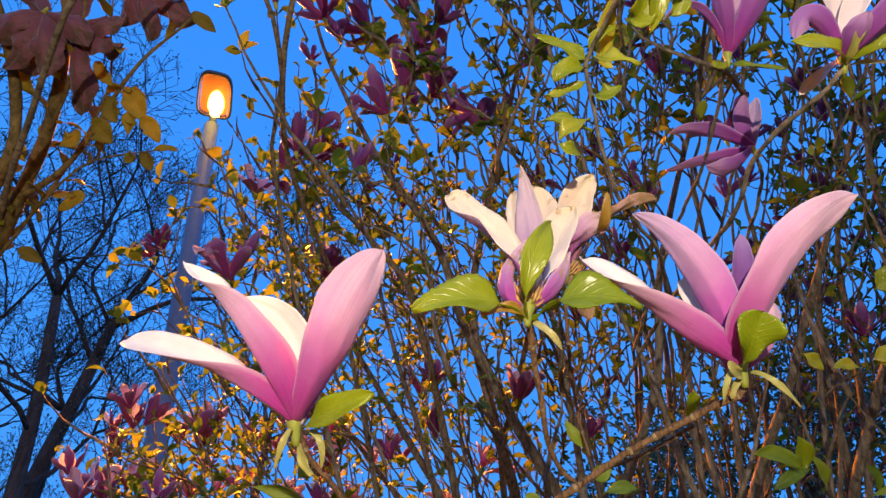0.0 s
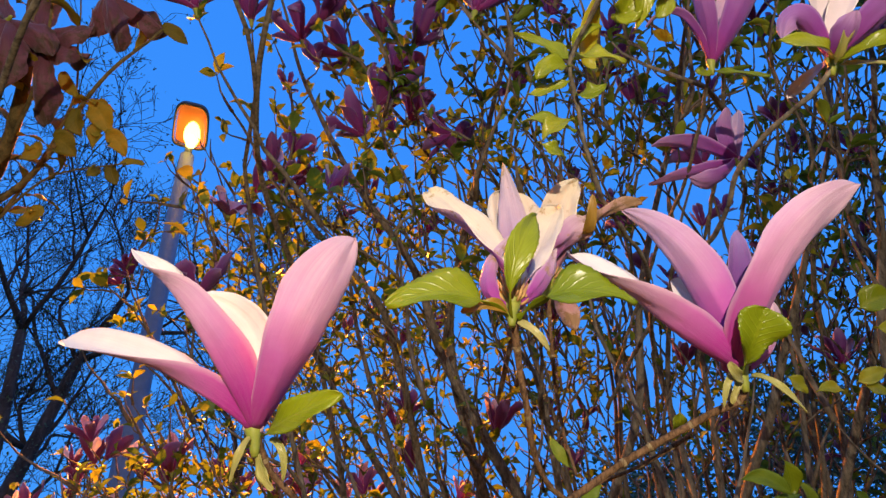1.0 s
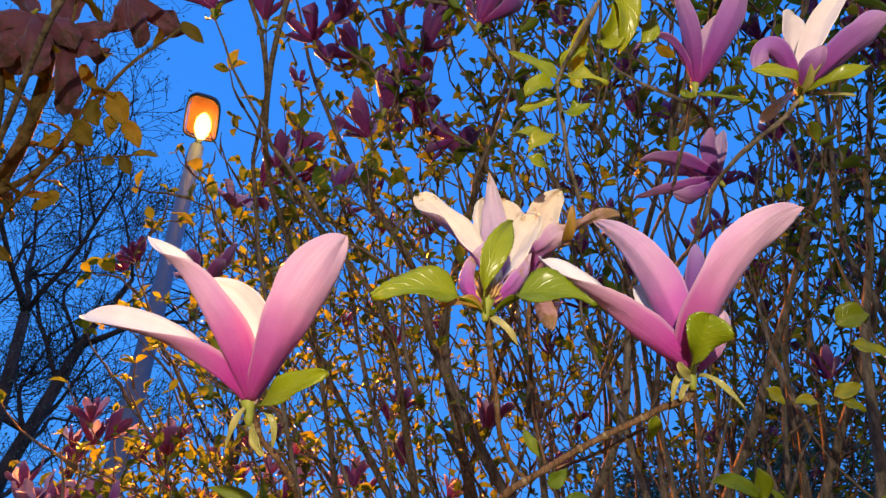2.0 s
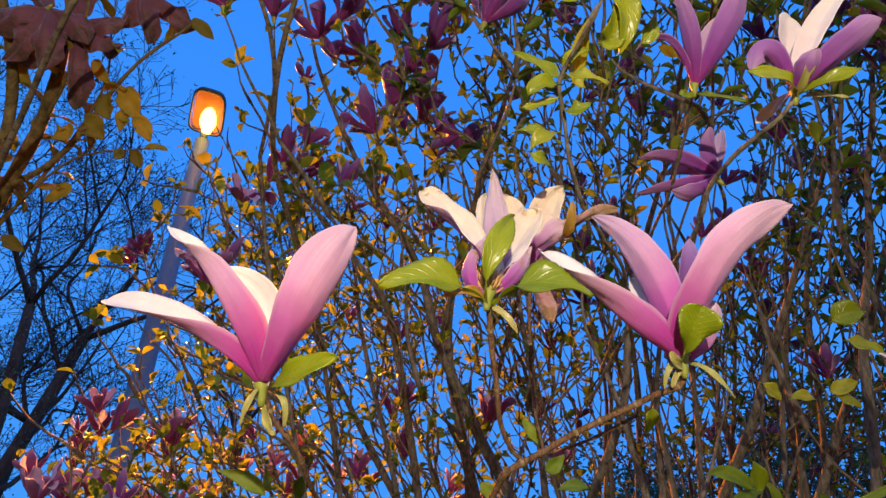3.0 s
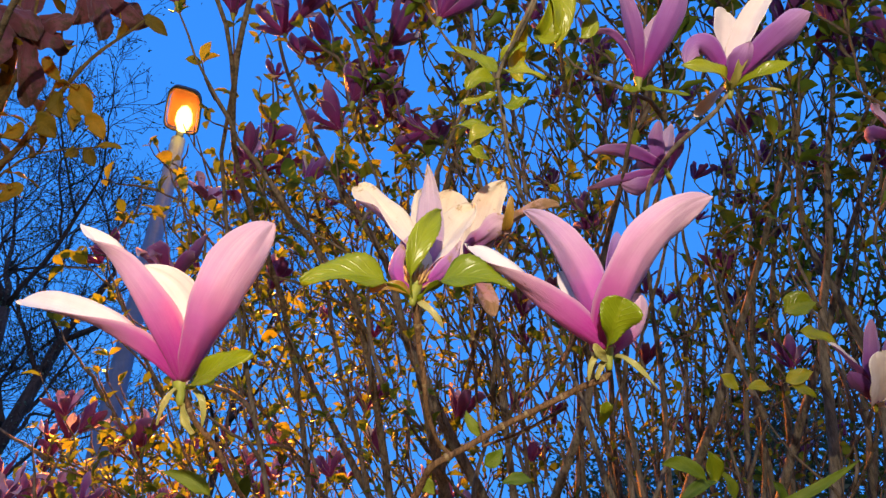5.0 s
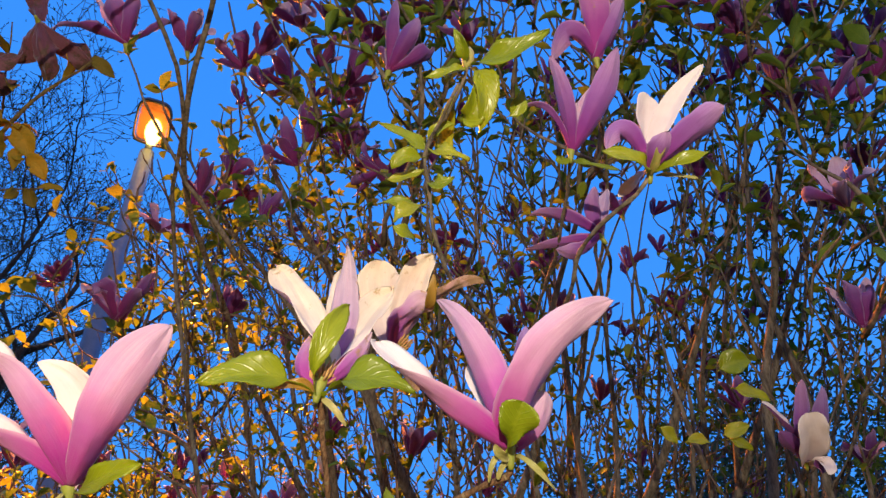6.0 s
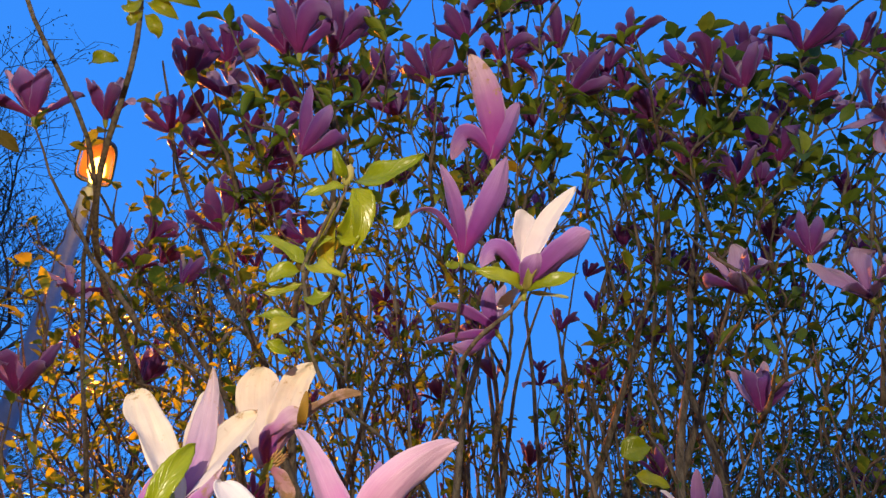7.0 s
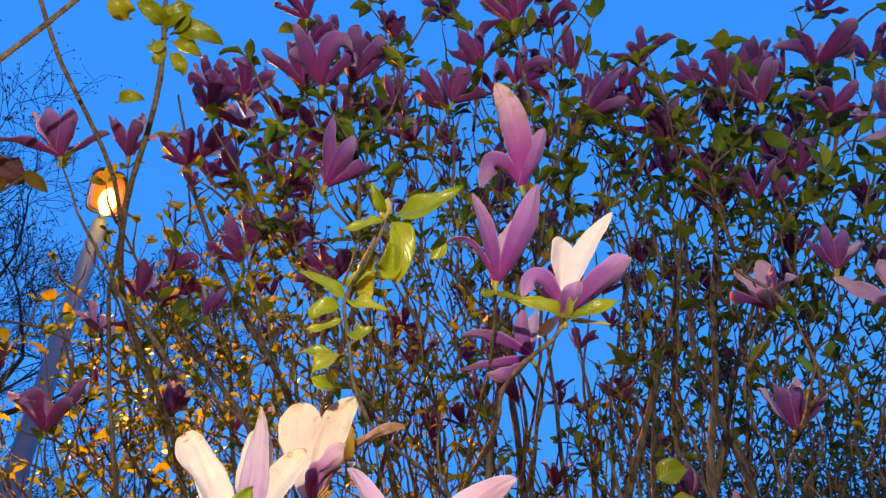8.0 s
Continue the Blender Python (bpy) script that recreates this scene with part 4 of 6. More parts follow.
bloom("vee", (-0.03, 1.28, 2.65), (0.12, -0.23, 0.97))
bloom("cup", (-0.41, 1.28, 2.99), (-0.3, -0.12, 0.95))
bloom("cup", (-0.25, 1.76, 3.44), (0.01, -0.17, 0.99))
bloom("open", (-0.31, 1.83, 3.33), (-0.18, -0.53, 0.83))
bloom("open", (-0.44, 1.81, 3.55), (0.39, -0.33, 0.86))
bloom("open", (0.71, 1.84, 3.42), (0.01, -0.24, 0.97))
bloom("star", (0.95, 1.75, 2.92), (0.04, -0.25, 0.97))
bloom("cup", (0.31, 2.33, 2.66), (-0.1, -0.1, 0.99))
bloom("open", (-0.94, 2.96, 2.3), (-0.33, -0.2, 0.92))
bloom("open", (-0.83, 2.97, 2.28), (0.06, -0.48, 0.88))
bloom("open", (-0.71, 2.96, 2.39), (0.06, -0.36, 0.93))
bloom("open", (-1.06, 2.96, 2.35), (-0.43, 0.1, 0.9))
bloom("open", (-1.26, 2.99, 2.22), (-0.33, -0.28, 0.9))
bloom("open", (-0.41, 3.04, 2.3), (0, 0.02, 1))
bloom("open", (-0.29, 2.52, 2.76), (-0.12, 0.06, 0.99))
bloom("cup", (-0.14, 2.6, 2.89), (0.06, -0.14, 0.99))
bloom("open", (1.26, 2.76, 2.54), (0.21, -0.08, 0.97))
bloom("open", (1.32, 2.22, 2.92), (0.27, -0.15, 0.95))
bloom("star", (1.44, 2.19, 2.98), (-0.15, -0.34, 0.93))
bloom("cup", (0.19, 2.41, 3.2), (-0.02, -0.05, 1))
bloom("cup", (-0.54, 2.63, 2.88), (0.18, -0.18, 0.97))
bloom("vee", (-0.79, 2.48, 3.01), (-0.09, -0.01, 1))
bloom("cup", (-0.12, 1.53, 3.44), (0.03, -0.35, 0.94))
bloom("cup", (0.06, 1.96, 3.39), (0, -0.1, 1))
bloom("open", (-0.48, 2.29, 3.38), (-0.13, -0.1, 0.99))
bloom("open", (-0.71, 1.82, 3.51), (-0.15, -0.22, 0.96))
bloom("cup", (-1.69, 2.94, 2.25), (-0.27, -0.23, 0.94))
bloom("open", (1.21, 1.64, 2.16), (-0.06, -0.48, 0.88))
bloom("open", (-0.97, 1.68, 2.56), (-0.51, -0.05, 0.86))
bloom("bud", (-1.12, 2.51, 3.04), (-0.39, -0.31, 0.87))
bloom("vee", (-0.44, 1.58, 2.41), (0.1, -0.17, 0.98))
bloom("open", (-0.06, 0.63, 2.74), (-0.19, -0.62, 0.76))
bloom("open", (-0.41, 1.09, 3.14), (-0.3, -0.53, 0.79))
bloom("open", (-0.06, 0.72, 2.66), (-0.31, -0.59, 0.75))
bloom("star", (-0.07, 1, 2.84), (-0.48, -0.16, 0.86))
bloom("star", (0.45, 0.77, 3.03), (-0.22, -0.53, 0.82))
bloom("open", (-0.23, 0.88, 2.84), (-0.08, -0.2, 0.98))
bloom("vee", (-0.13, 0.92, 3.12), (0.26, -0.45, 0.85))
bloom("star", (0.5, 0.75, 3.13), (-0.16, -0.35, 0.92))
bloom("cup", (0.5, 0.82, 2.94), (-0.1, -0.46, 0.88))
bloom("open", (0.09, 0.88, 3.12), (-0.28, -0.31, 0.91))
bloom("cup", (-0.28, 0.91, 2.85), (-0.32, -0.57, 0.76))
bloom("open", (0.31, 0.57, 2.68), (0.1, -0.47, 0.88))
bloom("vee", (0.28, 0.77, 2.85), (-0.25, -0.16, 0.96))
bloom("open", (0.03, 0.68, 2.62), (0.28, -0.61, 0.74))
bloom("open", (0.38, 0.89, 3.16), (0.04, -0.33, 0.94))
bloom("open", (0.74, 0.69, 2.71), (-0.03, -0.5, 0.87))
bloom("open", (1.54, 1.39, 2.89), (0.3, -0.45, 0.84))
bloom("vee", (0.94, 1, 3.03), (-0.37, -0.55, 0.75))
bloom("star", (1.28, 0.97, 3.3), (0.09, -0.59, 0.8))
bloom("open", (0.72, 0.9, 2.81), (0.43, -0.19, 0.88))
bloom("star", (1.02, 1.13, 3.05), (0.04, -0.24, 0.97))
bloom("open", (1.23, 1.15, 3.13), (-0.06, -0.25, 0.97))
bloom("open", (0.74, 0.92, 3.16), (-0.17, -0.25, 0.95))
bloom("open", (1.01, 0.92, 2.74), (0.29, -0.17, 0.94))
bloom("open", (0.74, 0.99, 2.79), (0.22, -0.56, 0.8))
bloom("cup", (0.81, 0.7, 2.68), (0.04, -0.34, 0.94))
bloom("open", (0.88, 0.91, 2.64), (0.03, -0.38, 0.93))
bloom("open", (0.62, 0.8, 2.78), (-0.17, -0.33, 0.93))
bloom("star", (1.08, 1.07, 3.2), (0.04, -0.22, 0.97))
bloom("open", (1.25, 1.4, 2.83), (0.11, -0.24, 0.96))
bloom("open", (1.13, 0.98, 3.28), (-0.03, -0.22, 0.98))
bloom("cup", (0.96, 1.14, 2.86), (0.26, -0.56, 0.79))
bloom("cup", (0.95, 0.94, 2.67), (0.31, -0.3, 0.9))
bloom("open", (1.53, 0.97, 3.35), (0.49, -0.32, 0.81))
bloom("open", (0.85, 1.44, 2.91), (-0.24, -0.21, 0.95))
bloom("cup", (1.25, 1.03, 2.77), (0.17, -0.31, 0.93))

bloom("star", (-0.1, 0.85, 2.86), (-0.37, -0.57, 0.74))
bloom("open", (-0.02, 0.92, 2.87), (0.64, -0.64, 0.68))
bloom("vee", (0.01, 0.93, 3.06), (0.37, -0.58, 0.87))
bloom("open", (0.12, 1.06, 3.04), (-0.55, -0.53, 0.46))
bloom("cup", (0.21, 0.75, 2.66), (-0.7, -0.22, 0.79))
bloom("star", (0.34, 0.94, 3.0), (-0.47, -0.54, 0.8))
bloom("star", (0.4, 0.87, 2.95), (0.66, -0.42, 0.57))
bloom("vee", (0.49, 0.79, 2.72), (0.61, -0.66, 0.59))
bloom("vee", (0.57, 0.81, 2.79), (-0.42, -0.18, 0.83))
bloom("vee", (0.15, 0.93, 2.78), (-0.61, -0.29, 0.85))
bloom("vee", (0.03, 0.99, 2.91), (0.63, -0.61, 0.86))
bloom("cup", (0.77, 0.8, 2.89), (-0.01, -0.06, 0.61))
bloom("vee", (0.84, 0.78, 2.82), (0.32, -0.6, 0.87))
bloom("vee", (0.97, 0.77, 2.91), (-0.71, -0.31, 0.7))
bloom("star", (0.98, 0.7, 2.84), (0.38, -0.3, 0.42))
bloom("open", (1.01, 1.0, 2.89), (0.72, -0.53, 0.71))
bloom("star", (0.93, 0.69, 2.65), (0.55, -0.33, 0.68))
bloom("star", (1.15, 0.77, 2.77), (-0.62, -0.08, 0.58))
bloom("open", (0.75, 0.93, 2.67), (0.78, -0.3, 0.41))
bloom("star", (-0.21, 0.91, 2.76), (-0.8, -0.62, 0.51))
bloom("cup", (-0.4, 1.12, 2.45), (-0.17, -0.2, 0.85))
bloom("open", (-0.43, 1.3, 2.66), (0.05, -0.05, 0.85))
bloom("open", (-0.38, 1.07, 2.81), (-0.14, -0.07, 0.85))
bloom("cup", (-0.29, 0.92, 2.67), (0.28, -0.24, 0.85))
bloom("open", (-0.31, 1.2, 2.91), (-0.36, -0.02, 0.85))
bloom("open", (-0.16, 0.97, 2.48), (0.24, -0.37, 0.85))
bloom("open", (-0.18, 1.17, 2.82), (0.14, -0.04, 0.85))
bloom("open", (-0.13, 1.17, 2.65), (0.37, -0.43, 0.85))
bloom("open", (-0.23, 1.17, 2.6), (-0.38, -0.39, 0.85))
bloom("open", (-0.19, 1.03, 2.78), (0.02, -0.23, 0.85))
bloom("cup", (-0.31, 1.26, 2.51), (0.31, -0.16, 0.85))
bloom("vee", (-0.59, 1.49, 2.71), (0.39, -0.16, 0.85))
bloom("vee", (-0.1, 0.95, 2.63), (0.37, -0.05, 0.85))

xrnd = random.Random(31)
for k in range(16):
    d = xrnd.uniform(1.9, 3.1)
    bloom(xrnd.choice(("open", "cup", "vee")), (-0.46 * d + xrnd.uniform(-0.12, 0.25), 0.84 * d + xrnd.uniform(-0.1, 0.1), 1.62 + 0.20 * d + xrnd.uniform(-0.2, 0.08)), (xrnd.uniform(-0.4, 0.4), xrnd.uniform(-0.5, 0.2), 1))
for k in range(24):
    bloom(xrnd.choice(("open", "cup", "vee", "star")), (xrnd.uniform(0.1, 1.35), xrnd.uniform(1.2, 2.0), xrnd.uniform(2.5, 3.35)), (xrnd.uniform(-0.4, 0.4), xrnd.uniform(-0.5, 0.2), 1))
for k in range(42):
    bloom(xrnd.choice(("open", "cup", "star", "cup")), (xrnd.uniform(-1.05, 0.1), xrnd.uniform(2.0, 2.7), xrnd.uniform(1.7, 2.25)), (xrnd.uniform(-0.4, 0.4), xrnd.uniform(-0.5, 0.2), 1), pale=True)
for k in range(42):
    bloom(xrnd.choice(("open", "cup", "open", "bud", "star", "vee")), (xrnd.uniform(-0.55, 1.9), xrnd.uniform(1.45, 2.8), xrnd.uniform(2.1, 3.5)), (xrnd.uniform(-0.4, 0.4), xrnd.uniform(-0.5, 0.2), 1))

# ---- the magnolia bush ----
FOOT = Vector((0.55, 2.0, 0))
bush = thing("magnolia_bush", FOOT, "large many-stemmed magnolia bush with young leaves and purple flowers", "bush")
near_branches = thing("magnolia_bush", (-1.3, 1.5, 0), "overhanging grey branches of a neighbouring magnolia bush", "bush")

NODES, WAY = [], []


def lay(points, r0, r1, root, sides=9, name="stem", step=0.04, mat=BARK, knobs=0.06, reg=True, extend=True):
    """A stem from its tip down to its foot: one mesh; its upper part takes twigs."""
    pts = [Vector(p) for p in points]
    line = smooth_line(pts, step)
    if extend:
        low = line[-1]
        foot = root.location + Vector(((low.x - root.location.x) * 0.25, (low.y - root.location.y) * 0.25, 0.0))
        d = (line[-1] - line[-2]).normalized()
        ext = smooth_line([low, low + d * 0.25 + Vector((0, 0, -0.12)), foot.lerp(low, 0.35) * 1.0, foot], 0.08)
        line += ext[1:]
    rnd = random.Random(len(NODES) + len(points))
    k = len(line)
    sway = 0.0022 if mat is TWIG_BARK else 0.0028 if name == "twig" else 0.010
    wild = 30 if name == "twig" else 5
    for i in range(1, k):
        h = i * step
        line[i] = line[i] + Vector((noise.noise((h * wild, k, 1.7)), noise.noise((h * wild, k, 5.1)), noise.noise((h * wild * 1.4, k, 9.3)) * 0.4)) * sway * min(1.0, i * step / 0.03)
    radii = []
    rings = [0.012]
    while rings[-1] < k * step:
        rings.append(rings[-1] + rnd.uniform(0.012, 0.045))
    for i in range(k):
        f = i / (k - 1)
        r = r0 + (r1 - r0) * min(1.0, f * (1.8 if extend else 1.0)) 
        ring = 0.4 * max(max(0.0, 1 - abs(i * step - q) / 0.003) for q in rings) if mat is TWIG_BARK else 0.0
        radii.append(r * (1 + knobs * (rnd.random() - 0.3) + ring))
    o = root.location
    verts, faces = [], []
    tube([p - o for p in line], radii, sides, verts, faces)
    slots = [1 if mat is TWIG_BARK and min(abs((i // sides) * step - q) for q in rings) < 0.0009 else 0 for i in range(len(faces))]
    part(name, mesh_data(name, verts, faces, [mat, NODE_BARK] if mat is TWIG_BARK else [mat], slots=slots), root)
    if reg:
        for i in range(k):
            if line[i].z > 1.0:
                NODES.append(line[i])
                WAY.append((line[max(i - 1, 0)] - line[min(i + 1, k - 1)]).normalized())
    if root is near_branches:
        NEAR_LINES.append(line)
    return line


NEAR_LINES, near_places = [], []


def stem(points, r0, r1):
    root = near_branches if points[0][0] < -0.36 and points[-1][0] < -0.6 and points[0][1] < 0.95 else bush
    thin = 1.0 if root is near_branches else 0.8
    lay(points, r0 * thin * 0.6, r1 * thin, root, extend=points[-1][2] < 2.6 or root is near_branches, reg=root is bush, mat=MOSSY_BARK if root is near_branches else STEM_BARK, knobs=0.2 if root is near_branches else 0.08, sides=10, step=0.025 if root is near_branches else 0.04)


def twig(points, r0, r1):
    lay(points, r0, r1, bush, name="twig", step=0.002, mat=TWIG_BARK, knobs=0.22, extend=False, reg=points[-1][1] > 0.9)


def pale_twig(points, r0, r1):
    lay(points, r0, r1, bush, name="twig", step=0.01, mat=STEM_BARK, knobs=0.35, extend=False, reg=points[-1][1] > 0.9)


twig([(-0.082, 0.439, 1.665), (-0.08, 0.444, 1.659), (-0.075, 0.45, 1.65), (-0.063, 0.459, 1.639), (-0.052, 0.497, 1.621), (-0.036, 0.609, 1.604)], 0.0016, 0.0013)
twig([(0.046, 0.449, 1.735), (0.048, 0.458, 1.722), (0.052, 0.471, 1.704), (0.057, 0.49, 1.678), (0.066, 0.501, 1.662), (0.075, 0.507, 1.656)], 0.0019, 0.0014)
twig([(0.083, 0.581, 1.83), (0.085, 0.604, 1.797), (0.089, 0.627, 1.764), (0.094, 0.625, 1.733), (0.1, 0.622, 1.703)], 0.0016, 0.0011)
twig([(0.17, 0.466, 1.711), (0.17, 0.473, 1.702), (0.151, 0.477, 1.693), (0.116, 0.486, 1.677), (0.084, 0.486, 1.657), (0.071, 0.48, 1.646), (0.06, 0.485, 1.637), (0.048, 0.522, 1.619), (0.044, 0.614, 1.592)], 0.002, 0.0019)
twig([(0.149, 0.503, 1.692), (0.124, 0.51, 1.679), (0.094, 0.516, 1.667)], 0.0013, 0.0009)
pale_twig([(0.122, 0.408, 2.003), (0.108, 0.44, 1.99), (0.098, 0.463, 1.974), (0.105, 0.488, 1.94), (0.113, 0.51, 1.909), (0.14, 0.56, 1.893), (0.184, 0.646, 1.897), (0.243, 0.872, 1.932), (0.306, 1.128, 1.923)], 0.0016, 0.0027)
pale_twig([(0.129, 0.41, 2.032), (0.124, 0.426, 2.014), (0.105, 0.466, 2), (0.096, 0.488, 1.991)], 0.0014, 0.0014)
pale_twig([(0.295, 0.463, 1.971), (0.285, 0.477, 1.956), (0.259, 0.522, 1.952), (0.25, 0.567, 1.947), (0.249, 0.629, 1.936), (0.232, 0.821, 1.944), (0.212, 1.037, 1.924)], 0.0019, 0.0027)
pale_twig([(0.247, 0.546, 2.07), (0.252, 0.587, 2.068), (0.258, 0.688, 2.057), (0.26, 0.88, 2.063), (0.248, 1.12, 2.015)], 0.0019, 0.0024)
pale_twig([(0.306, 0.667, 2.059), (0.329, 0.714, 2.047), (0.337, 0.825, 2.024), (0.352, 1.047, 1.994)], 0.0019, 0.0024)
pale_twig([(0.283, 0.531, 2.213), (0.3, 0.596, 2.229), (0.342, 0.724, 2.213), (0.377, 0.942, 2.185), (0.387, 1.184, 2.132)], 0.0019, 0.0027)
pale_twig([(0.651, 0.957, 1.903), (0.685, 1.027, 1.888), (0.72, 1.178, 1.853), (0.74, 1.425, 1.771)], 0.0017, 0.0024)
stem([(-0.545, 1.176, 3.23), (-0.452, 1.272, 2.956), (-0.315, 1.373, 2.699), (-0.152, 1.454, 2.473), (-0.04, 1.538, 2.22), (0.15, 1.647, 1.903)], 0.006, 0.016)
stem([(0.145, 1.099, 3.141), (0.101, 1.181, 2.964), (0.042, 1.324, 2.715), (-0.016, 1.456, 2.483), (-0.045, 1.544, 2.316), (0.001, 1.616, 2.11), (0.061, 1.75, 1.922)], 0.006, 0.017)
stem([(0.228, 1.138, 2.208), (0.231, 1.143, 2.113), (0.278, 1.183, 2.023), (0.299, 1.171, 1.937), (0.349, 1.233, 1.817)], 0.005, 0.012)
stem([(0.122, 1.276, 2.527), (0.125, 1.376, 2.294), (0.172, 1.461, 2.087), (0.203, 1.543, 1.881)], 0.005, 0.013)
stem([(0.512, 0.974, 2.916), (0.468, 1.042, 2.724), (0.406, 1.145, 2.48), (0.348, 1.237, 2.252), (0.326, 1.321, 2.04), (0.27, 1.44, 1.861)], 0.005, 0.012)
stem([(0.918, 1.109, 2.934), (0.825, 1.226, 2.666), (0.749, 1.335, 2.413), (0.664, 1.433, 2.174), (0.562, 1.549, 1.908)], 0.006, 0.014)
stem([(1.208, 1.218, 2.98), (1.076, 1.343, 2.697), (0.928, 1.492, 2.29), (0.817, 1.657, 1.951)], 0.006, 0.014)
stem([(-0.968, 1.87, 3.24), (-0.827, 2.015, 2.955), (-0.47, 2.078, 2.454), (-0.149, 2.059, 1.982)], 0.005, 0.013)
stem([(-1.246, 2.477, 2.862), (-0.92, 2.436, 2.599), (-0.63, 2.375, 2.361), (-0.313, 2.265, 2.02)], 0.004, 0.011)
stem([(-0.607, 1.281, 2.806), (-0.495, 1.407, 2.656), (-0.326, 1.473, 2.491), (-0.203, 1.517, 2.354), (-0.146, 1.64, 2.212)], 0.006, 0.014)
stem([(0.167, 1.409, 2.889), (0.215, 1.495, 2.715), (0.132, 1.669, 2.453), (0.08, 1.871, 2.233)], 0.005, 0.013)
stem([(-0.261, 0.528, 2.637), (-0.265, 0.606, 2.565), (-0.29, 0.706, 2.486), (-0.355, 0.876, 2.408), (-0.393, 1.108, 2.378), (-0.358, 1.44, 2.305)], 0.008, 0.009)
stem([(-0.427, 0.512, 2.565), (-0.396, 0.593, 2.502), (-0.367, 0.666, 2.464), (-0.344, 0.762, 2.429), (-0.355, 0.876, 2.408)], 0.007, 0.0055)
stem([(-0.236, 0.389, 2.392), (-0.266, 0.412, 2.364), (-0.305, 0.435, 2.327), (-0.336, 0.452, 2.294), (-0.375, 0.475, 2.262), (-0.5, 0.58, 2.2), (-0.66, 0.76, 2.16), (-0.8, 0.93, 2.13)], 0.006, 0.008)
stem([(-0.437, 0.711, 2.368), (-0.504, 0.738, 2.322), (-0.559, 0.775, 2.281), (-0.667, 0.855, 2.191), (-0.811, 0.925, 2.143), (-1.021, 1.095, 2.053)], 0.003, 0.009)
stem([(-0.629, 0.665, 2.428), (-0.646, 0.747, 2.31), (-0.688, 0.828, 2.226), (-0.782, 0.931, 2.138)], 0.012, 0.014)
stem([(-0.721, 0.651, 2.368), (-0.707, 0.769, 2.238), (-0.767, 0.856, 2.16), (-1.023, 1.071, 2.087)], 0.011, 0.014)
stem([(-0.487, 0.816, 2.196), (-0.538, 0.823, 2.197), (-0.601, 0.835, 2.191), (-0.657, 0.865, 2.177), (-0.763, 0.932, 2.14)], 0.0016, 0.004)
stem([(-0.553, 0.67, 2.395), (-0.559, 0.722, 2.338), (-0.565, 0.762, 2.299), (-0.594, 0.799, 2.26), (-0.642, 0.839, 2.215), (-0.714, 0.895, 2.162)], 0.0016, 0.004)
stem([(-0.58, 0.658, 2.374), (-0.603, 0.709, 2.317), (-0.637, 0.767, 2.266), (-0.696, 0.833, 2.218)], 0.003, 0.006)

srnd = random.Random(77)
for k in range(16):
    a = srnd.uniform(0, 6.28)
    r = srnd.uniform(0.25, 0.8)
    tip = Vector((0.75 + 1.5 * r * math.cos(a), 2.1 + 0.95 * r * math.sin(a), srnd.uniform(2.5, 3.3) - 0.5 * r * r))
    low = FOOT + (tip - FOOT) * 0.35 + Vector((srnd.uniform(-0.1, 0.1), srnd.uniform(-0.1, 0.1), 0.25))
    mid = low.lerp(tip, 0.5) + Vector((srnd.uniform(-0.12, 0.12), srnd.uniform(-0.1, 0.1), srnd.uniform(-0.05, 0.1)))
    stem([tuple(tip), tuple(mid.lerp(tip, 0.5) + Vector((srnd.uniform(-0.05, 0.05), 0, 0.03))), tuple(mid), tuple(low)], srnd.uniform(0.003, 0.005), srnd.uniform(0.008, 0.013))
for k in range(9):
    a = srnd.uniform(0, 6.28)
    r = srnd.uniform(0.1, 0.72)
    tip = Vector((0.8 + 1.5 * r * math.cos(a), 2.1 + 1.0 * r * math.sin(a), srnd.uniform(2.2, 3.4) - 0.4 * r * r))
    low = FOOT + (tip - FOOT) * 0.42 + Vector((srnd.uniform(-0.2, 0.2), srnd.uniform(-0.2, 0.2), 0.1))
    mid = low.lerp(tip, 0.45) + Vector((srnd.uniform(-0.1, 0.1), srnd.uniform(-0.1, 0.1), 0))
    stem([tuple(tip), tuple(mid.lerp(tip, 0.5) + Vector((srnd.uniform(-0.06, 0.06), srnd.uniform(-0.04, 0.04), 0))), tuple(mid), tuple(low)], 0.0025, srnd.uniform(0.005, 0.009))
for k in range(17):
    low = FOOT + Vector((srnd.uniform(-0.5, 0.85), srnd.uniform(-0.6, 0.3), 1.0))
    tip = Vector((low.x + (low.x - FOOT.x) * srnd.uniform(0.8, 1.9), low.y + srnd.uniform(-0.35, 0.35), srnd.uniform(2.7, 3.5)))
    mid = low.lerp(tip, 0.5) + Vector((srnd.uniform(-0.1, 0.1), srnd.uniform(-0.08, 0.08), 0))
    stem([tuple(tip), tuple(mid.lerp(tip, 0.5) + Vector((srnd.uniform(-0.05, 0.05), srnd.uniform(-0.05, 0.05), 0))), tuple(mid), tuple(low)], srnd.uniform(0.006, 0.012), srnd.uniform(0.010, 0.017))
for k in range(8):
    tip = Vector((-0.55 + srnd.uniform(-1.0, 0.9), 3.0 + srnd.uniform(-0.5, 0.5), srnd.uniform(2.3, 3.0)))
    low = Vector((-0.3 + 0.25 * tip.x, 2.8, 1.0))
    stem([tuple(tip), tuple(low.lerp(tip, 0.5) + Vector((srnd.uniform(-0.1, 0.1), 0.05, 0.1))), tuple(low)], 0.003, 0.010)

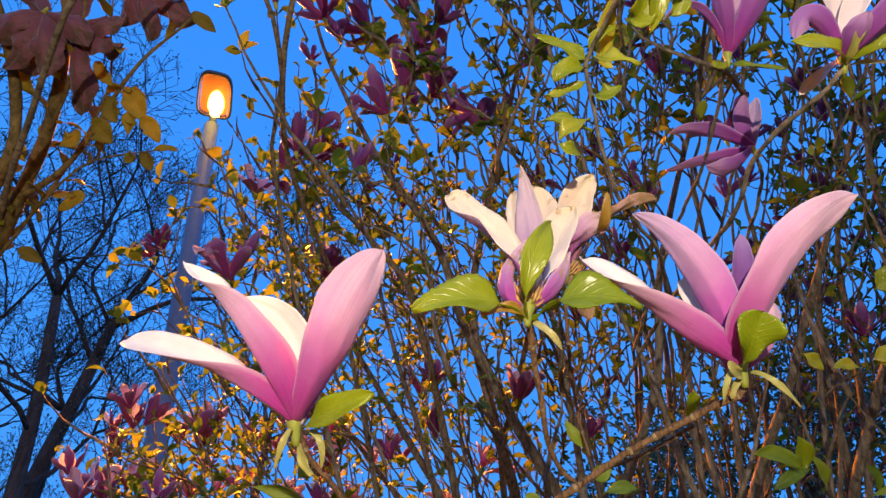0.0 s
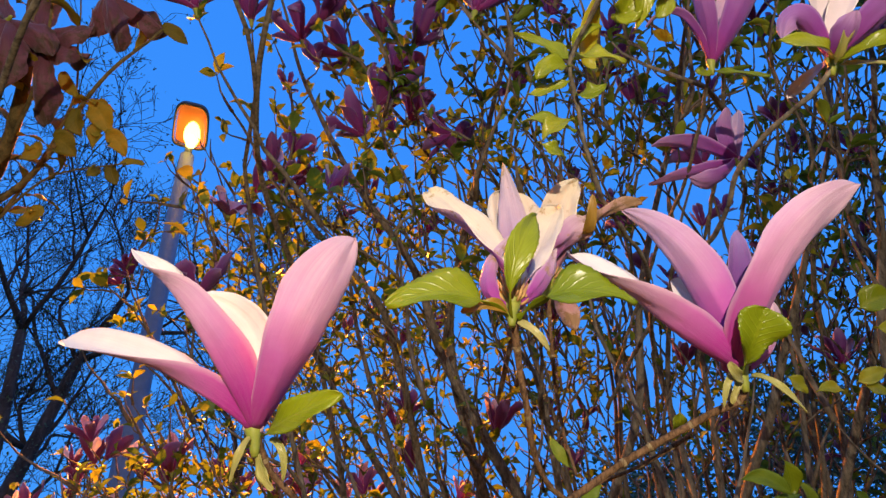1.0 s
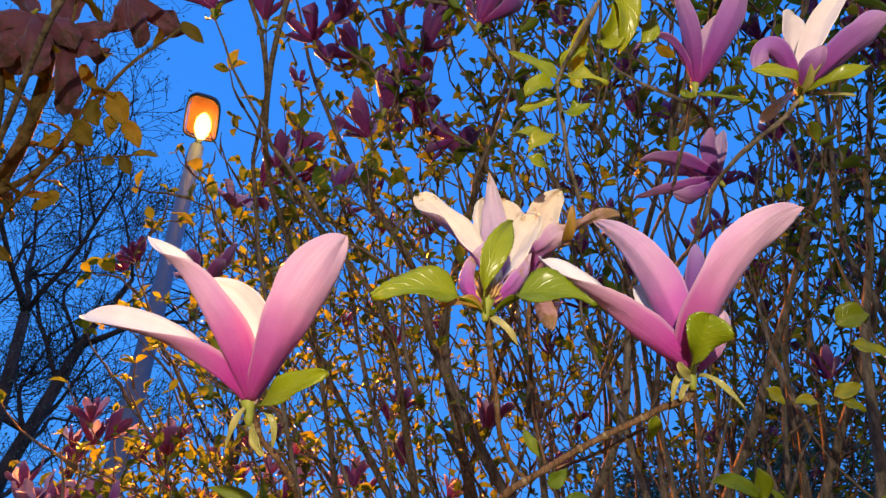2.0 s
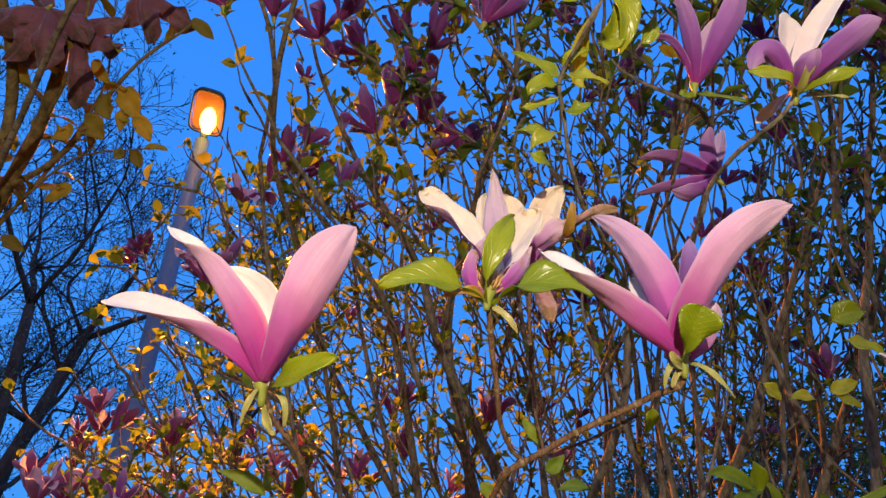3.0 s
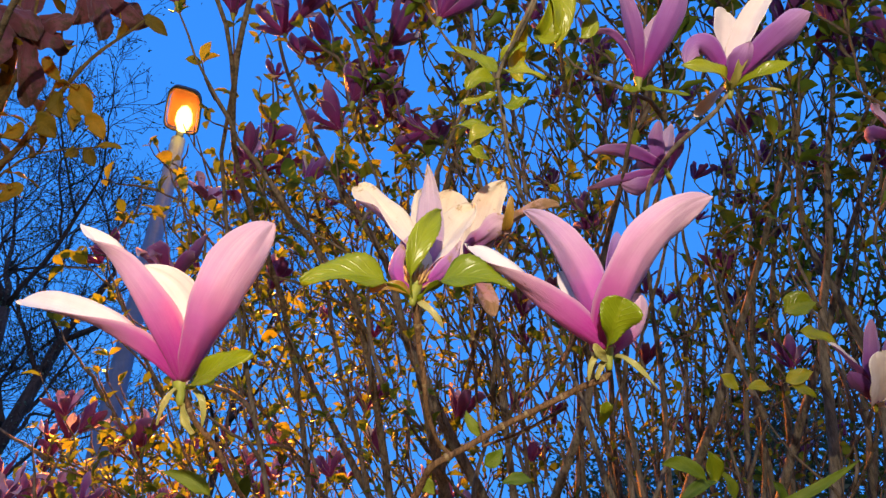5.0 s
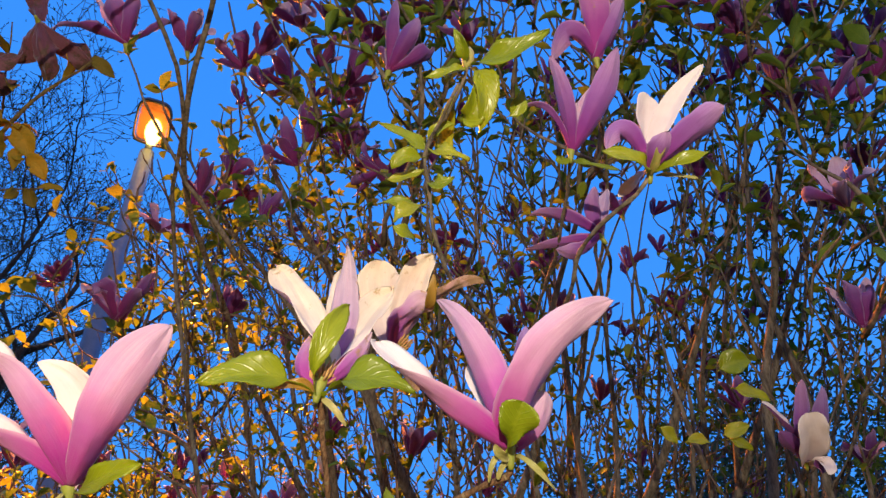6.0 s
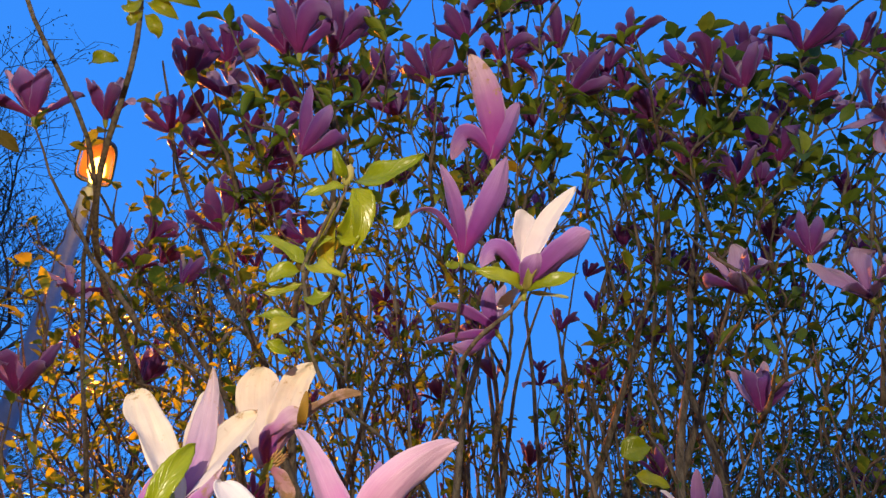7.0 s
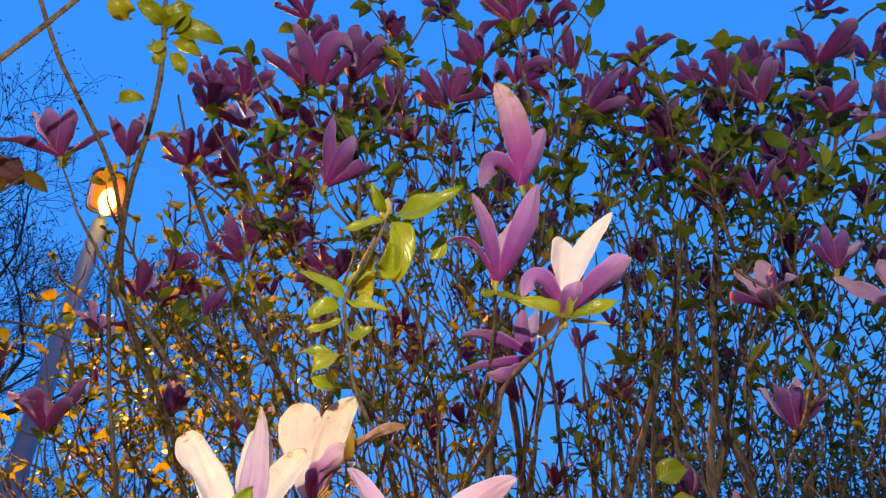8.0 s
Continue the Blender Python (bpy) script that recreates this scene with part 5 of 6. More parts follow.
# shoots grow from the nearest fitting place of the older wood to points spread through the crown
CENTRE, SPREAD = Vector((0.85, 1.95, 2.15)), Vector((1.85, 1.25, 1.65))
grnd = random.Random(21)
targets = []
LUSH = set()
for p, w in TIPS:
    targets.append((p, w, True))
MAIN, EAST = 2100, 700
while len(targets) < len(TIPS) + MAIN:
    d = Vector((grnd.gauss(0, 1), grnd.gauss(0, 1), grnd.gauss(0, 1))).normalized() * (grnd.random() ** 0.42)
    p = CENTRE + Vector((d.x * SPREAD.x, d.y * SPREAD.y, d.z * SPREAD.z))
    if p.z < 1.25 or p.z < 2.1 and grnd.random() < 0.65 or p.y < 0.95 and p.z < 2.2 or p.y < 0.75 or p.x < -0.1 - 0.42 * p.y:
        continue
    targets.append((p, Vector((d.x * 0.5, d.y * 0.3 - 0.1, 1)).normalized(), False))
while len(targets) < len(TIPS) + MAIN + EAST:
    d = Vector((grnd.gauss(0, 1), grnd.gauss(0, 1), grnd.gauss(0, 1))).normalized() * (grnd.random() ** 0.4)
    p = Vector((-0.55 + d.x * 1.25, 3.0 + d.y * 0.8, 1.95 + d.z * 1.2))
    if p.z > 1.2 and p.x > -0.15 - 0.38 * p.y:
        targets.append((p, Vector((d.x * 0.5, -0.1, 1)).normalized(), False))
for p, w in TIPS:
    for k in range(5 if p.z > 2.3 else 2):
        q = p + Vector((grnd.gauss(0, 0.11), grnd.gauss(0, 0.11), grnd.gauss(-0.06, 0.10)))
        if q.y > 0.62 and not (q.x < -0.15 and q.y < 1.1):
            targets.append((q, Vector((grnd.uniform(-0.5, 0.5), grnd.uniform(-0.5, 0.3), 1)).normalized(), False))
            LUSH.add(tuple(q))
for k in range(1100):
    d = Vector((grnd.gauss(0, 1), grnd.gauss(0, 1), grnd.gauss(0, 1))).normalized() * (grnd.random() ** 0.4)
    p = Vector((1.35 + d.x * 0.85, 1.8 + d.y * 0.95, 2.35 + d.z * 1.2))
    if p.z < 1.25 or p.y < 0.95 or p.z < 2.1 and grnd.random() < 0.6:
        continue
    targets.append((p, Vector((d.x * 0.5, -0.1, 1)).normalized(), False))
for k in range(420):
    p = Vector((grnd.uniform(-0.85, 0.25), grnd.uniform(1.35, 2.6), grnd.uniform(2.0, 2.9)))
    targets.append((p, Vector((grnd.uniform(-0.5, 0.3), -0.1, 1)).normalized(), False))
for k in range(90):
    p = Vector((grnd.uniform(0.7, 2.6), grnd.uniform(1.7, 2.9), grnd.uniform(1.25, 1.95)))
    targets.append((p, Vector((grnd.uniform(-0.4, 0.4), -0.1, 1)).normalized(), False))
for k in range(320):
    p = Vector((grnd.uniform(-0.95, -0.1), grnd.uniform(1.5, 2.7), grnd.uniform(2.25, 3.05)))
    targets.append((p, Vector((grnd.uniform(-0.5, 0.3), -0.1, 1)).normalized(), False))
for k in range(380):
    p = Vector((grnd.uniform(0.45, 1.7), grnd.uniform(1.5, 2.7), grnd.uniform(2.1, 2.9)))
    targets.append((p, Vector((grnd.uniform(-0.4, 0.4), -0.1, 1)).normalized(), False))
for k in range(2100):
    p = Vector((grnd.uniform(0.0, 2.1), grnd.uniform(1.0, 2.4), grnd.uniform(2.3, 3.5)))
    if (p.z - 2.3) < 1.25 - 0.25 * abs(p.x - 0.7):
        targets.append((p, Vector((grnd.uniform(-0.3, 0.3), -0.1, 1)).normalized(), False))
for k in range(230):
    d = grnd.uniform(1.8, 3.2)
    p = Vector((-0.46 * d + grnd.uniform(-0.05, 0.45), 0.84 * d, 1.60 + 0.20 * d + grnd.uniform(-0.25, 0.08)))
    targets.append((p, Vector((grnd.uniform(-0.4, 0.3), -0.1, 1)).normalized(), False))
# a parting in the crown lets the sky through
GAP_FROM, GAP_WAY = Vector((0.15, 0.03, 1.6)), Vector((0.232, 0.793, 0.563))


def in_gap(p, degrees):
    q = (p - GAP_FROM).normalized()
    side, up = q.x - GAP_WAY.x, q.z - GAP_WAY.z
    return math.hypot(side * 1.25 - 0.25 * up, up * 0.7) < math.radians(degrees) * (1 + 0.5 * noise.noise((side * 30, up * 30, 3.0)))


for k in range(90):
    p = Vector((grnd.uniform(-0.75, 0.05), grnd.uniform(1.3, 2.1), grnd.uniform(2.45, 3.2)))
    targets.append((p, Vector((grnd.uniform(-0.5, 0.2), -0.1, 1)).normalized(), False))
targets = [q for q in targets if q[2] or not in_gap(q[0], 5.5)]
targets.sort(key=lambda q: (q[0] - FOOT - Vector((0, 0, 0.9))).length)
own = np.full((140000, 3), 1e6)
ways = np.zeros((140000, 3))
up_to = len(NODES)
own[:up_to] = [tuple(p) for p in NODES]
ways[:up_to] = [tuple(p) for p in WAY]
shoots = []
HEART = FOOT + Vector((0.0, -0.1, 0.35))
for p, w, is_bloom in targets:
    pv = np.array(p)
    gap = pv - own[:up_to]
    dist = np.sqrt((gap * gap).sum(1)) + 1e-6
    cosine = (gap * ways[:up_to]).sum(1) / dist
    spoke = (p - HEART).normalized()
    w = (w * 0.5 + spoke * 0.6).normalized()
    fan = 1 - (gap @ np.array(spoke)) / dist
    cost = dist * (1.0 + 0.8 * (1 - cosine) + 2.2 * fan) + np.where(gap[:, 2] < 0, 0.25, 0.0) + np.where(dist < 0.05, 1.0, 0.0)
    i = int(cost.argmin())
    a, d0 = Vector(own[i]), Vector(ways[i])
    ln = float(dist[i])
    side = Vector((grnd.uniform(-1, 1), grnd.uniform(-1, 1), grnd.uniform(-0.5, 0.5)))
    c1 = a + (d0 * 0.6 + (p - a).normalized() * 0.5 + side * 0.08) * ln * 0.35
    c2 = p - (w * 0.7 + (p - a).normalized() * 0.5 + side * 0.12) * ln * 0.3
    k = max(3, int(ln / 0.035))
    line = []
    for j in range(k + 1):
        t = j / k
        q = (1 - t) ** 3 * a + 3 * t * (1 - t) ** 2 * c1 + 3 * t * t * (1 - t) * c2 + t ** 3 * p
        if j == k:
            q = p.copy()
        if 0 < j < k:
            q += Vector((grnd.uniform(-1, 1), grnd.uniform(-1, 1), grnd.uniform(-1, 1))) * 0.003
        line.append(q)
    shoots.append((line, is_bloom))
    for j in range(1, k + 1):
        own[up_to] = line[j]
        ways[up_to] = (line[j] - line[j - 1]).normalized()
        up_to += 1
verts, faces = [], []
for line, is_bloom in shoots:
    ln = len(line)
    thick = 0.0022 + 0.00034 * ln * grnd.uniform(0.5, 1.6)
    tube([p - FOOT for p in line], [thick + (0.0011 - thick) * (j / (ln - 1)) ** 0.8 + 0.0004 * grnd.random() for j in range(ln)], 5, verts, faces)
tagged(part("shoot_mass", mesh_data("shoot_mass", verts, faces, [BARK]), bush, "dense tangle of thin grey-brown shoots"), kind="stuff")

# a pale furry bud in the middle of the leafy spray
v2, f2 = lathe([(0.001, -0.004), (0.0045, 0.0), (0.0058, 0.006), (0.0045, 0.013), (0.001, 0.018)], 12, Vector((0.128, 0.41, 2.032)) - FOOT, (0.1, -0.3, 1))
part("flower_bud", mesh_data("flower_bud", v2, f2, [BRACT]), bush, "pale green furry flower bud")

# young leaves in tufts at the shoots' ends and singly along them
lrnd = random.Random(5)
LEAF_KINDS = []
for k in range(8):
    ln, wd = 1.0, lrnd.uniform(0.36, 0.5)
    bend = lrnd.uniform(0.02, 0.22)
    LEAF_KINDS.append(leaf_mesh(Vector((0, 0, 0)), Vector((0, 0.5, bend)), Vector((0, 1, lrnd.uniform(-0.25, 0.1))), wd, Vector((0, 0, 1)), [SMALL_LEAF], rows=5, cols=4, fold=lrnd.uniform(0.1, 0.5), seed=k))
NEAR_KINDS = [leaf_mesh(Vector((0, 0, 0)), Vector((0, 0.5, 0.1)), Vector((0, 1, -0.1 * k)), 0.5, Vector((0, 0, 1)), [OLIVE_LEAF], rows=9, cols=4, fold=0.2 + 0.15 * k, seed=k, low=0.8, high=0.8) for k in range(3)]
places = []


def sprout(p, w, size, keep=None):
    az = lrnd.uniform(0, 6.28)
    side = w.orthogonal().normalized()
    side.rotate(Matrix.Rotation(az, 3, w).to_quaternion())
    d = (w * lrnd.uniform(0.1, 0.9) + side).normalized()
    n = (w - d * w.dot(d)).normalized() if abs(w.dot(d)) < 0.98 else d.orthogonal()
    n = (n + Vector((0, 0, 0.4)) + Vector((lrnd.uniform(-0.4, 0.4), lrnd.uniform(-0.4, 0.4), 0))).normalized()
    x = d.cross(n).normalized()
    m = Matrix((x, d, x.cross(d))).transposed().to_4x4()
    (places if keep is None else keep).append(Matrix.Translation(p) @ m @ Matrix.Scale(size, 4))


for line, is_bloom in shoots:
    w = (line[-1] - line[-2]).normalized()
    sparse = line[-1].z < (2.25 if line[-1].x < 0.0 else 2.05)
    lush = tuple(line[-1]) in LUSH
    for k in range(lrnd.choice((1, 2, 3, 4, 5)) if line[-1].x < 0.15 and not is_bloom else lrnd.choice((0, 0, 1, 2)) if sparse else lrnd.randint(2, 4) if is_bloom else lrnd.choice((1, 2, 3, 4, 5)) if lush else lrnd.choice((0, 0, 1, 2, 3))):
        sprout(line[-1] - w * lrnd.uniform(0, 0.016), w, lrnd.uniform(0.026, 0.062) if lush else lrnd.uniform(0.016, 0.044))
    for j in range(3, len(line) - 1, 2):
        if lrnd.random() < (0.08 if sparse else 0.15):
            sprout(line[j], (line[j + 1] - line[j]).normalized(), lrnd.uniform(0.013, 0.034))
# the sight of the lamp stays open from where the walker stands
sight = Vector((0.05, 0.09, 1.53))
to_lamp = (LAMP - sight).normalized()
places = [m for m in places if not in_gap(m.translation, 4.5) and (m.translation - sight).normalized().dot(to_lamp) < math.cos(math.radians(2.4))]
for line in NEAR_LINES:
    for j in range(2, len(line) - 2, 2):
        if line[j].z > 1.95 and lrnd.random() < 0.85:
            near_places.append((line[j], (line[j - 1] - line[j + 1]).normalized(), lrnd.uniform(0.035, 0.06)))
places.sort(key=lambda m: (m.translation - Vector((0.3, 0.5, 2.1))).length)
for k, m in enumerate(places[:300]):
    ob = part("leaf", LEAF_KINDS[k % 8], bush)
    ob.matrix_basis = Matrix.Translation(-FOOT) @ m
near_made = []
for p, w, size in near_places:
    sprout(p, w, size, near_made)
for k, m in enumerate(near_made):
    part("leaf", NEAR_KINDS[k % 3], near_branches).matrix_basis = Matrix.Translation(-near_branches.location) @ m
shapes = []
for k in range(8):
    hw, bend, fold = lrnd.uniform(0.2, 0.31), lrnd.uniform(0.0, 0.16), lrnd.uniform(0.05, 0.16)
    co, uv = [], []
    for i, (v, w) in enumerate(((0.0, 0.05), (0.24, 0.72), (0.5, 1.0), (0.78, 0.62), (1.0, 0.03))):
        for u in (-1, 0, 1):
            co.append((u * w * hw, v, bend * math.sin(3.1 * v) + fold * abs(u) * w + 0.02 * u * math.sin(5 * v + k)))
            uv.append((0.5 + 0.5 * u, v))
    fc = [(3 * i + j, 3 * i + j + 1, 3 * i + j + 4, 3 * i + j + 3) for i in range(4) for j in range(2)]
    shapes.append((np.array(co), fc, uv))
verts, faces, uvs, base = [], [], [], 0
for k, m in enumerate(places[300:]):
    co, fc, uv = shapes[k % 8]
    mm = np.array(Matrix.Translation(-FOOT) @ m)
    verts.extend((co @ mm[:3, :3].T + mm[:3, 3]).tolist())
    faces.extend(tuple(i + base for i in q) for q in fc)
    uvs.extend(uv)
    base += len(co)
tagged(part("foliage", mesh_data("foliage", verts, faces, [SMALL_LEAF], uvs), bush, "many small young leaves, orange where the lamp shines"), kind="stuff")


def leaf(a, m, b, width, up, low=0.85, high=1.1):
    root = near_branches if a[0] < -0.36 else bush
    if root is near_branches:
        leaf_on(root, a, m, b, width * 1.2, up, OLIVE_LEAF, seed=len(bpy.data.meshes), low=0.8, high=0.75)
        return
    leaf_on(root, a, m, b, width * (1.0 if a[2] > 1.85 else 0.72), up, LEAF if a[2] > 1.85 else MID_LEAF, seed=len(bpy.data.meshes), fold=0.45, low=low, high=high)


leaf((0.099, 0.462, 1.976), (0.113, 0.448, 1.962), (0.136, 0.452, 1.959), 0.0180, (0.22, -0.97, 0.11))
leaf((0.097, 0.463, 1.975), (0.084, 0.463, 1.99), (0.054, 0.454, 1.999), 0.0144, (-0.33, -0.94, 0.13))
leaf((0.098, 0.465, 1.971), (0.08, 0.458, 1.962), (0.07, 0.463, 1.953), 0.0180, (-0.26, -0.92, -0.3))
leaf((0.099, 0.471, 1.964), (0.081, 0.475, 1.955), (0.064, 0.476, 1.952), 0.0126, (-0.1, -0.99, 0.08))
leaf((0.1, 0.478, 1.954), (0.111, 0.471, 1.947), (0.124, 0.468, 1.953), 0.0162, (0.23, -0.97, -0.04))
leaf((0.101, 0.489, 1.938), (0.084, 0.484, 1.925), (0.075, 0.49, 1.916), 0.0162, (-0.29, -0.94, -0.17))
leaf((0.102, 0.495, 1.93), (0.08, 0.489, 1.936), (0.058, 0.488, 1.934), 0.0144, (-0.21, -0.95, 0.22))
leaf((0.099, 0.459, 1.98), (0.105, 0.451, 1.992), (0.122, 0.448, 1.998), 0.0108, (0.25, -0.93, -0.26))
leaf((0.125, 0.432, 1.987), (0.135, 0.421, 1.985), (0.138, 0.403, 2.012), 0.0216, (0.35, -0.83, -0.44))
leaf((0.169, 0.466, 2.031), (0.179, 0.46, 2.04), (0.182, 0.45, 2.055), 0.0162, (0.16, -0.86, -0.48))
leaf((0.094, 0.507, 1.911), (0.085, 0.495, 1.909), (0.073, 0.491, 1.914), 0.0144, (-0.2, -0.98, 0.07))
leaf((0.13, 0.41, 2.032), (0.161, 0.389, 2.023), (0.194, 0.374, 2.037), 0.0234, (0, -0.99, -0.17))
leaf((0.128, 0.41, 2.032), (0.123, 0.395, 2.035), (0.115, 0.385, 2.047), 0.0126, (-0.47, -0.77, -0.44))
leaf((0.127, 0.411, 2.031), (0.116, 0.409, 2.019), (0.092, 0.414, 2.015), 0.0162, (-0.22, -0.96, 0.15))
leaf((0.132, 0.412, 2.029), (0.145, 0.409, 2.001), (0.142, 0.433, 1.973), 0.0234, (0.24, -0.76, -0.61))
leaf((0.123, 0.418, 2.023), (0.112, 0.465, 2), (0.122, 0.478, 1.984), 0.0180, (0.21, -0.91, -0.35))
leaf((-0.441, 0.713, 2.365), (-0.428, 0.714, 2.365), (-0.403, 0.727, 2.35), 0.0198, (0.03, -0.98, -0.2))
leaf((-0.553, 0.768, 2.274), (-0.577, 0.752, 2.293), (-0.58, 0.741, 2.309), 0.0180, (0.05, -0.91, -0.41))
leaf((-0.553, 0.769, 2.273), (-0.532, 0.779, 2.262), (-0.519, 0.797, 2.237), 0.0306, (0.35, -0.83, -0.44))
leaf((-0.557, 0.771, 2.27), (-0.565, 0.783, 2.251), (-0.556, 0.796, 2.234), 0.0234, (0.06, -0.87, -0.49))
leaf((-0.598, 0.801, 2.223), (-0.585, 0.801, 2.224), (-0.565, 0.814, 2.208), 0.0324, (0.16, -0.86, -0.48))
leaf((-0.633, 0.8, 2.22), (-0.624, 0.805, 2.213), (-0.648, 0.811, 2.202), 0.0270, (0.15, -0.95, -0.28))
leaf((-0.523, 0.807, 2.223), (-0.51, 0.802, 2.231), (-0.492, 0.818, 2.211), 0.0252, (0.26, -0.9, -0.36))
leaf((-0.512, 0.822, 2.202), (-0.513, 0.83, 2.191), (-0.504, 0.841, 2.176), 0.0180, (0.16, -0.81, -0.56))
leaf((-0.509, 0.824, 2.2), (-0.486, 0.823, 2.204), (-0.465, 0.826, 2.203), 0.0108, (0.13, -0.99, -0.05))
leaf((-0.532, 0.802, 2.229), (-0.535, 0.794, 2.24), (-0.541, 0.809, 2.217), 0.0198, (0.07, -0.81, -0.58))
leaf((-0.718, 0.903, 2.064), (-0.705, 0.904, 2.065), (-0.68, 0.914, 2.053), 0.0198, (0.13, -0.97, -0.19))
leaf((-0.636, 0.854, 2.144), (-0.622, 0.859, 2.138), (-0.652, 0.869, 2.121), 0.0216, (0.15, -0.95, -0.28))
leaf((-0.681, 0.766, 2.262), (-0.7, 0.75, 2.282), (-0.711, 0.735, 2.303), 0.0270, (0.05, -0.91, -0.41))
leaf((-0.684, 0.735, 2.305), (-0.662, 0.733, 2.311), (-0.643, 0.746, 2.295), 0.0270, (0.05, -0.91, -0.41))
leaf((-0.728, 0.811, 2.193), (-0.715, 0.809, 2.198), (-0.701, 0.823, 2.18), 0.0225, (0.05, -0.91, -0.41))
leaf((-0.151, 0.724, 1.67), (-0.168, 0.714, 1.683), (-0.201, 0.707, 1.689), 0.0216, (-0.19, -0.98, -0.08))
leaf((-0.119, 0.727, 1.67), (-0.121, 0.718, 1.683), (-0.118, 0.711, 1.692), 0.0180, (0.06, -0.87, -0.49))
leaf((0.098, 0.613, 1.683), (0.106, 0.61, 1.688), (0.114, 0.605, 1.696), 0.0180, (0.13, -0.97, -0.19))
leaf((0.114, 0.674, 1.686), (0.131, 0.671, 1.691), (0.147, 0.674, 1.689), 0.0162, (0.01, -1, 0.09))
leaf((0.083, 0.635, 1.737), (0.088, 0.632, 1.724), (0.101, 0.641, 1.713), 0.0144, (0.36, -0.87, -0.34))
leaf((0.047, 0.616, 1.673), (0.054, 0.62, 1.668), (0.061, 0.624, 1.662), 0.0162, (0.04, -0.96, -0.29))
leaf((0.427, 1.011, 1.852), (0.441, 1.03, 1.827), (0.439, 1.043, 1.808), 0.0270, (0.15, -0.91, -0.39))
leaf((0.399, 0.939, 1.776), (0.366, 0.925, 1.794), (0.334, 0.923, 1.792), 0.0306, (0.02, -1, -0.06))
leaf((0.529, 0.906, 2.013), (0.548, 0.899, 2.024), (0.578, 0.897, 2.03), 0.0405, (0.02, -1, -0.06))
leaf((0.55, 0.92, 1.995), (0.578, 0.925, 1.991), (0.61, 0.932, 1.985), 0.0270, (-0.01, -0.97, 0.24))
leaf((0.585, 1.058, 1.977), (0.606, 1.053, 1.986), (0.632, 1.049, 1.996), 0.0270, (0.01, -1, 0.09))
leaf((0.594, 1.061, 1.974), (0.616, 1.065, 1.971), (0.639, 1.073, 1.963), 0.0225, (0.01, -1, 0.09))
leaf((0.262, 0.872, 1.856), (0.26, 0.88, 1.844), (0.254, 0.892, 1.826), 0.0180, (0.26, -0.9, -0.36))
leaf((0.479, 1.046, 1.982), (0.498, 1.054, 1.973), (0.512, 1.063, 1.962), 0.0234, (0.25, -0.93, -0.26))
leaf((0.525, 1.062, 1.964), (0.546, 1.06, 1.97), (0.568, 1.064, 1.967), 0.0198, (0.01, -1, 0.09))
leaf((0.475, 0.971, 1.758), (0.526, 0.95, 1.777), (0.599, 0.936, 1.821), 0.0198, (0, -0.98, 0.19))
leaf((0.362, 0.966, 1.757), (0.386, 0.955, 1.775), (0.415, 0.96, 1.788), 0.0234, (0, -0.99, 0.11))
leaf((0.452, 1.042, 1.831), (0.471, 1.056, 1.812), (0.478, 1.072, 1.788), 0.0252, (0.34, -0.88, -0.33))
leaf((0.53, 1.052, 1.822), (0.544, 1.062, 1.809), (0.55, 1.076, 1.789), 0.0234, (0.24, -0.91, -0.34))

leaf((-0.217, 0.523, 2.497), (-0.228, 0.492, 2.486), (-0.251, 0.482, 2.493), 0.03, (0.1, -0.8, -0.6))
leaf((-0.219, 0.526, 2.494), (-0.203, 0.498, 2.494), (-0.179, 0.498, 2.516), 0.03, (0.1, -0.8, -0.6))
leaf((-0.215, 0.53, 2.494), (-0.177, 0.52, 2.492), (-0.143, 0.545, 2.502), 0.034, (0.1, -0.8, -0.6))
leaf((-0.218, 0.533, 2.491), (-0.226, 0.531, 2.463), (-0.239, 0.532, 2.468), 0.02, (0.1, -0.8, -0.6))
leaf((-0.216, 0.537, 2.489), (-0.188, 0.535, 2.477), (-0.173, 0.556, 2.483), 0.024, (0.1, -0.8, -0.6))
leaf((-0.218, 0.543, 2.484), (-0.223, 0.544, 2.455), (-0.235, 0.554, 2.456), 0.018, (0.1, -0.8, -0.6))
leaf((-0.215, 0.529, 2.495), (-0.194, 0.502, 2.495), (-0.2, 0.483, 2.516), 0.03, (0.1, -0.8, -0.6))
leaf((-0.262, 0.505, 2.486), (-0.266, 0.481, 2.473), (-0.278, 0.466, 2.488), 0.034, (0.1, -0.8, -0.6))
leaf((-0.284, 0.597, 2.411), (-0.26, 0.582, 2.409), (-0.247, 0.595, 2.42), 0.02, (0.1, -0.8, -0.6))
leaf((-0.219, 0.549, 2.479), (-0.198, 0.554, 2.46), (-0.198, 0.576, 2.458), 0.022, (0.1, -0.8, -0.6))


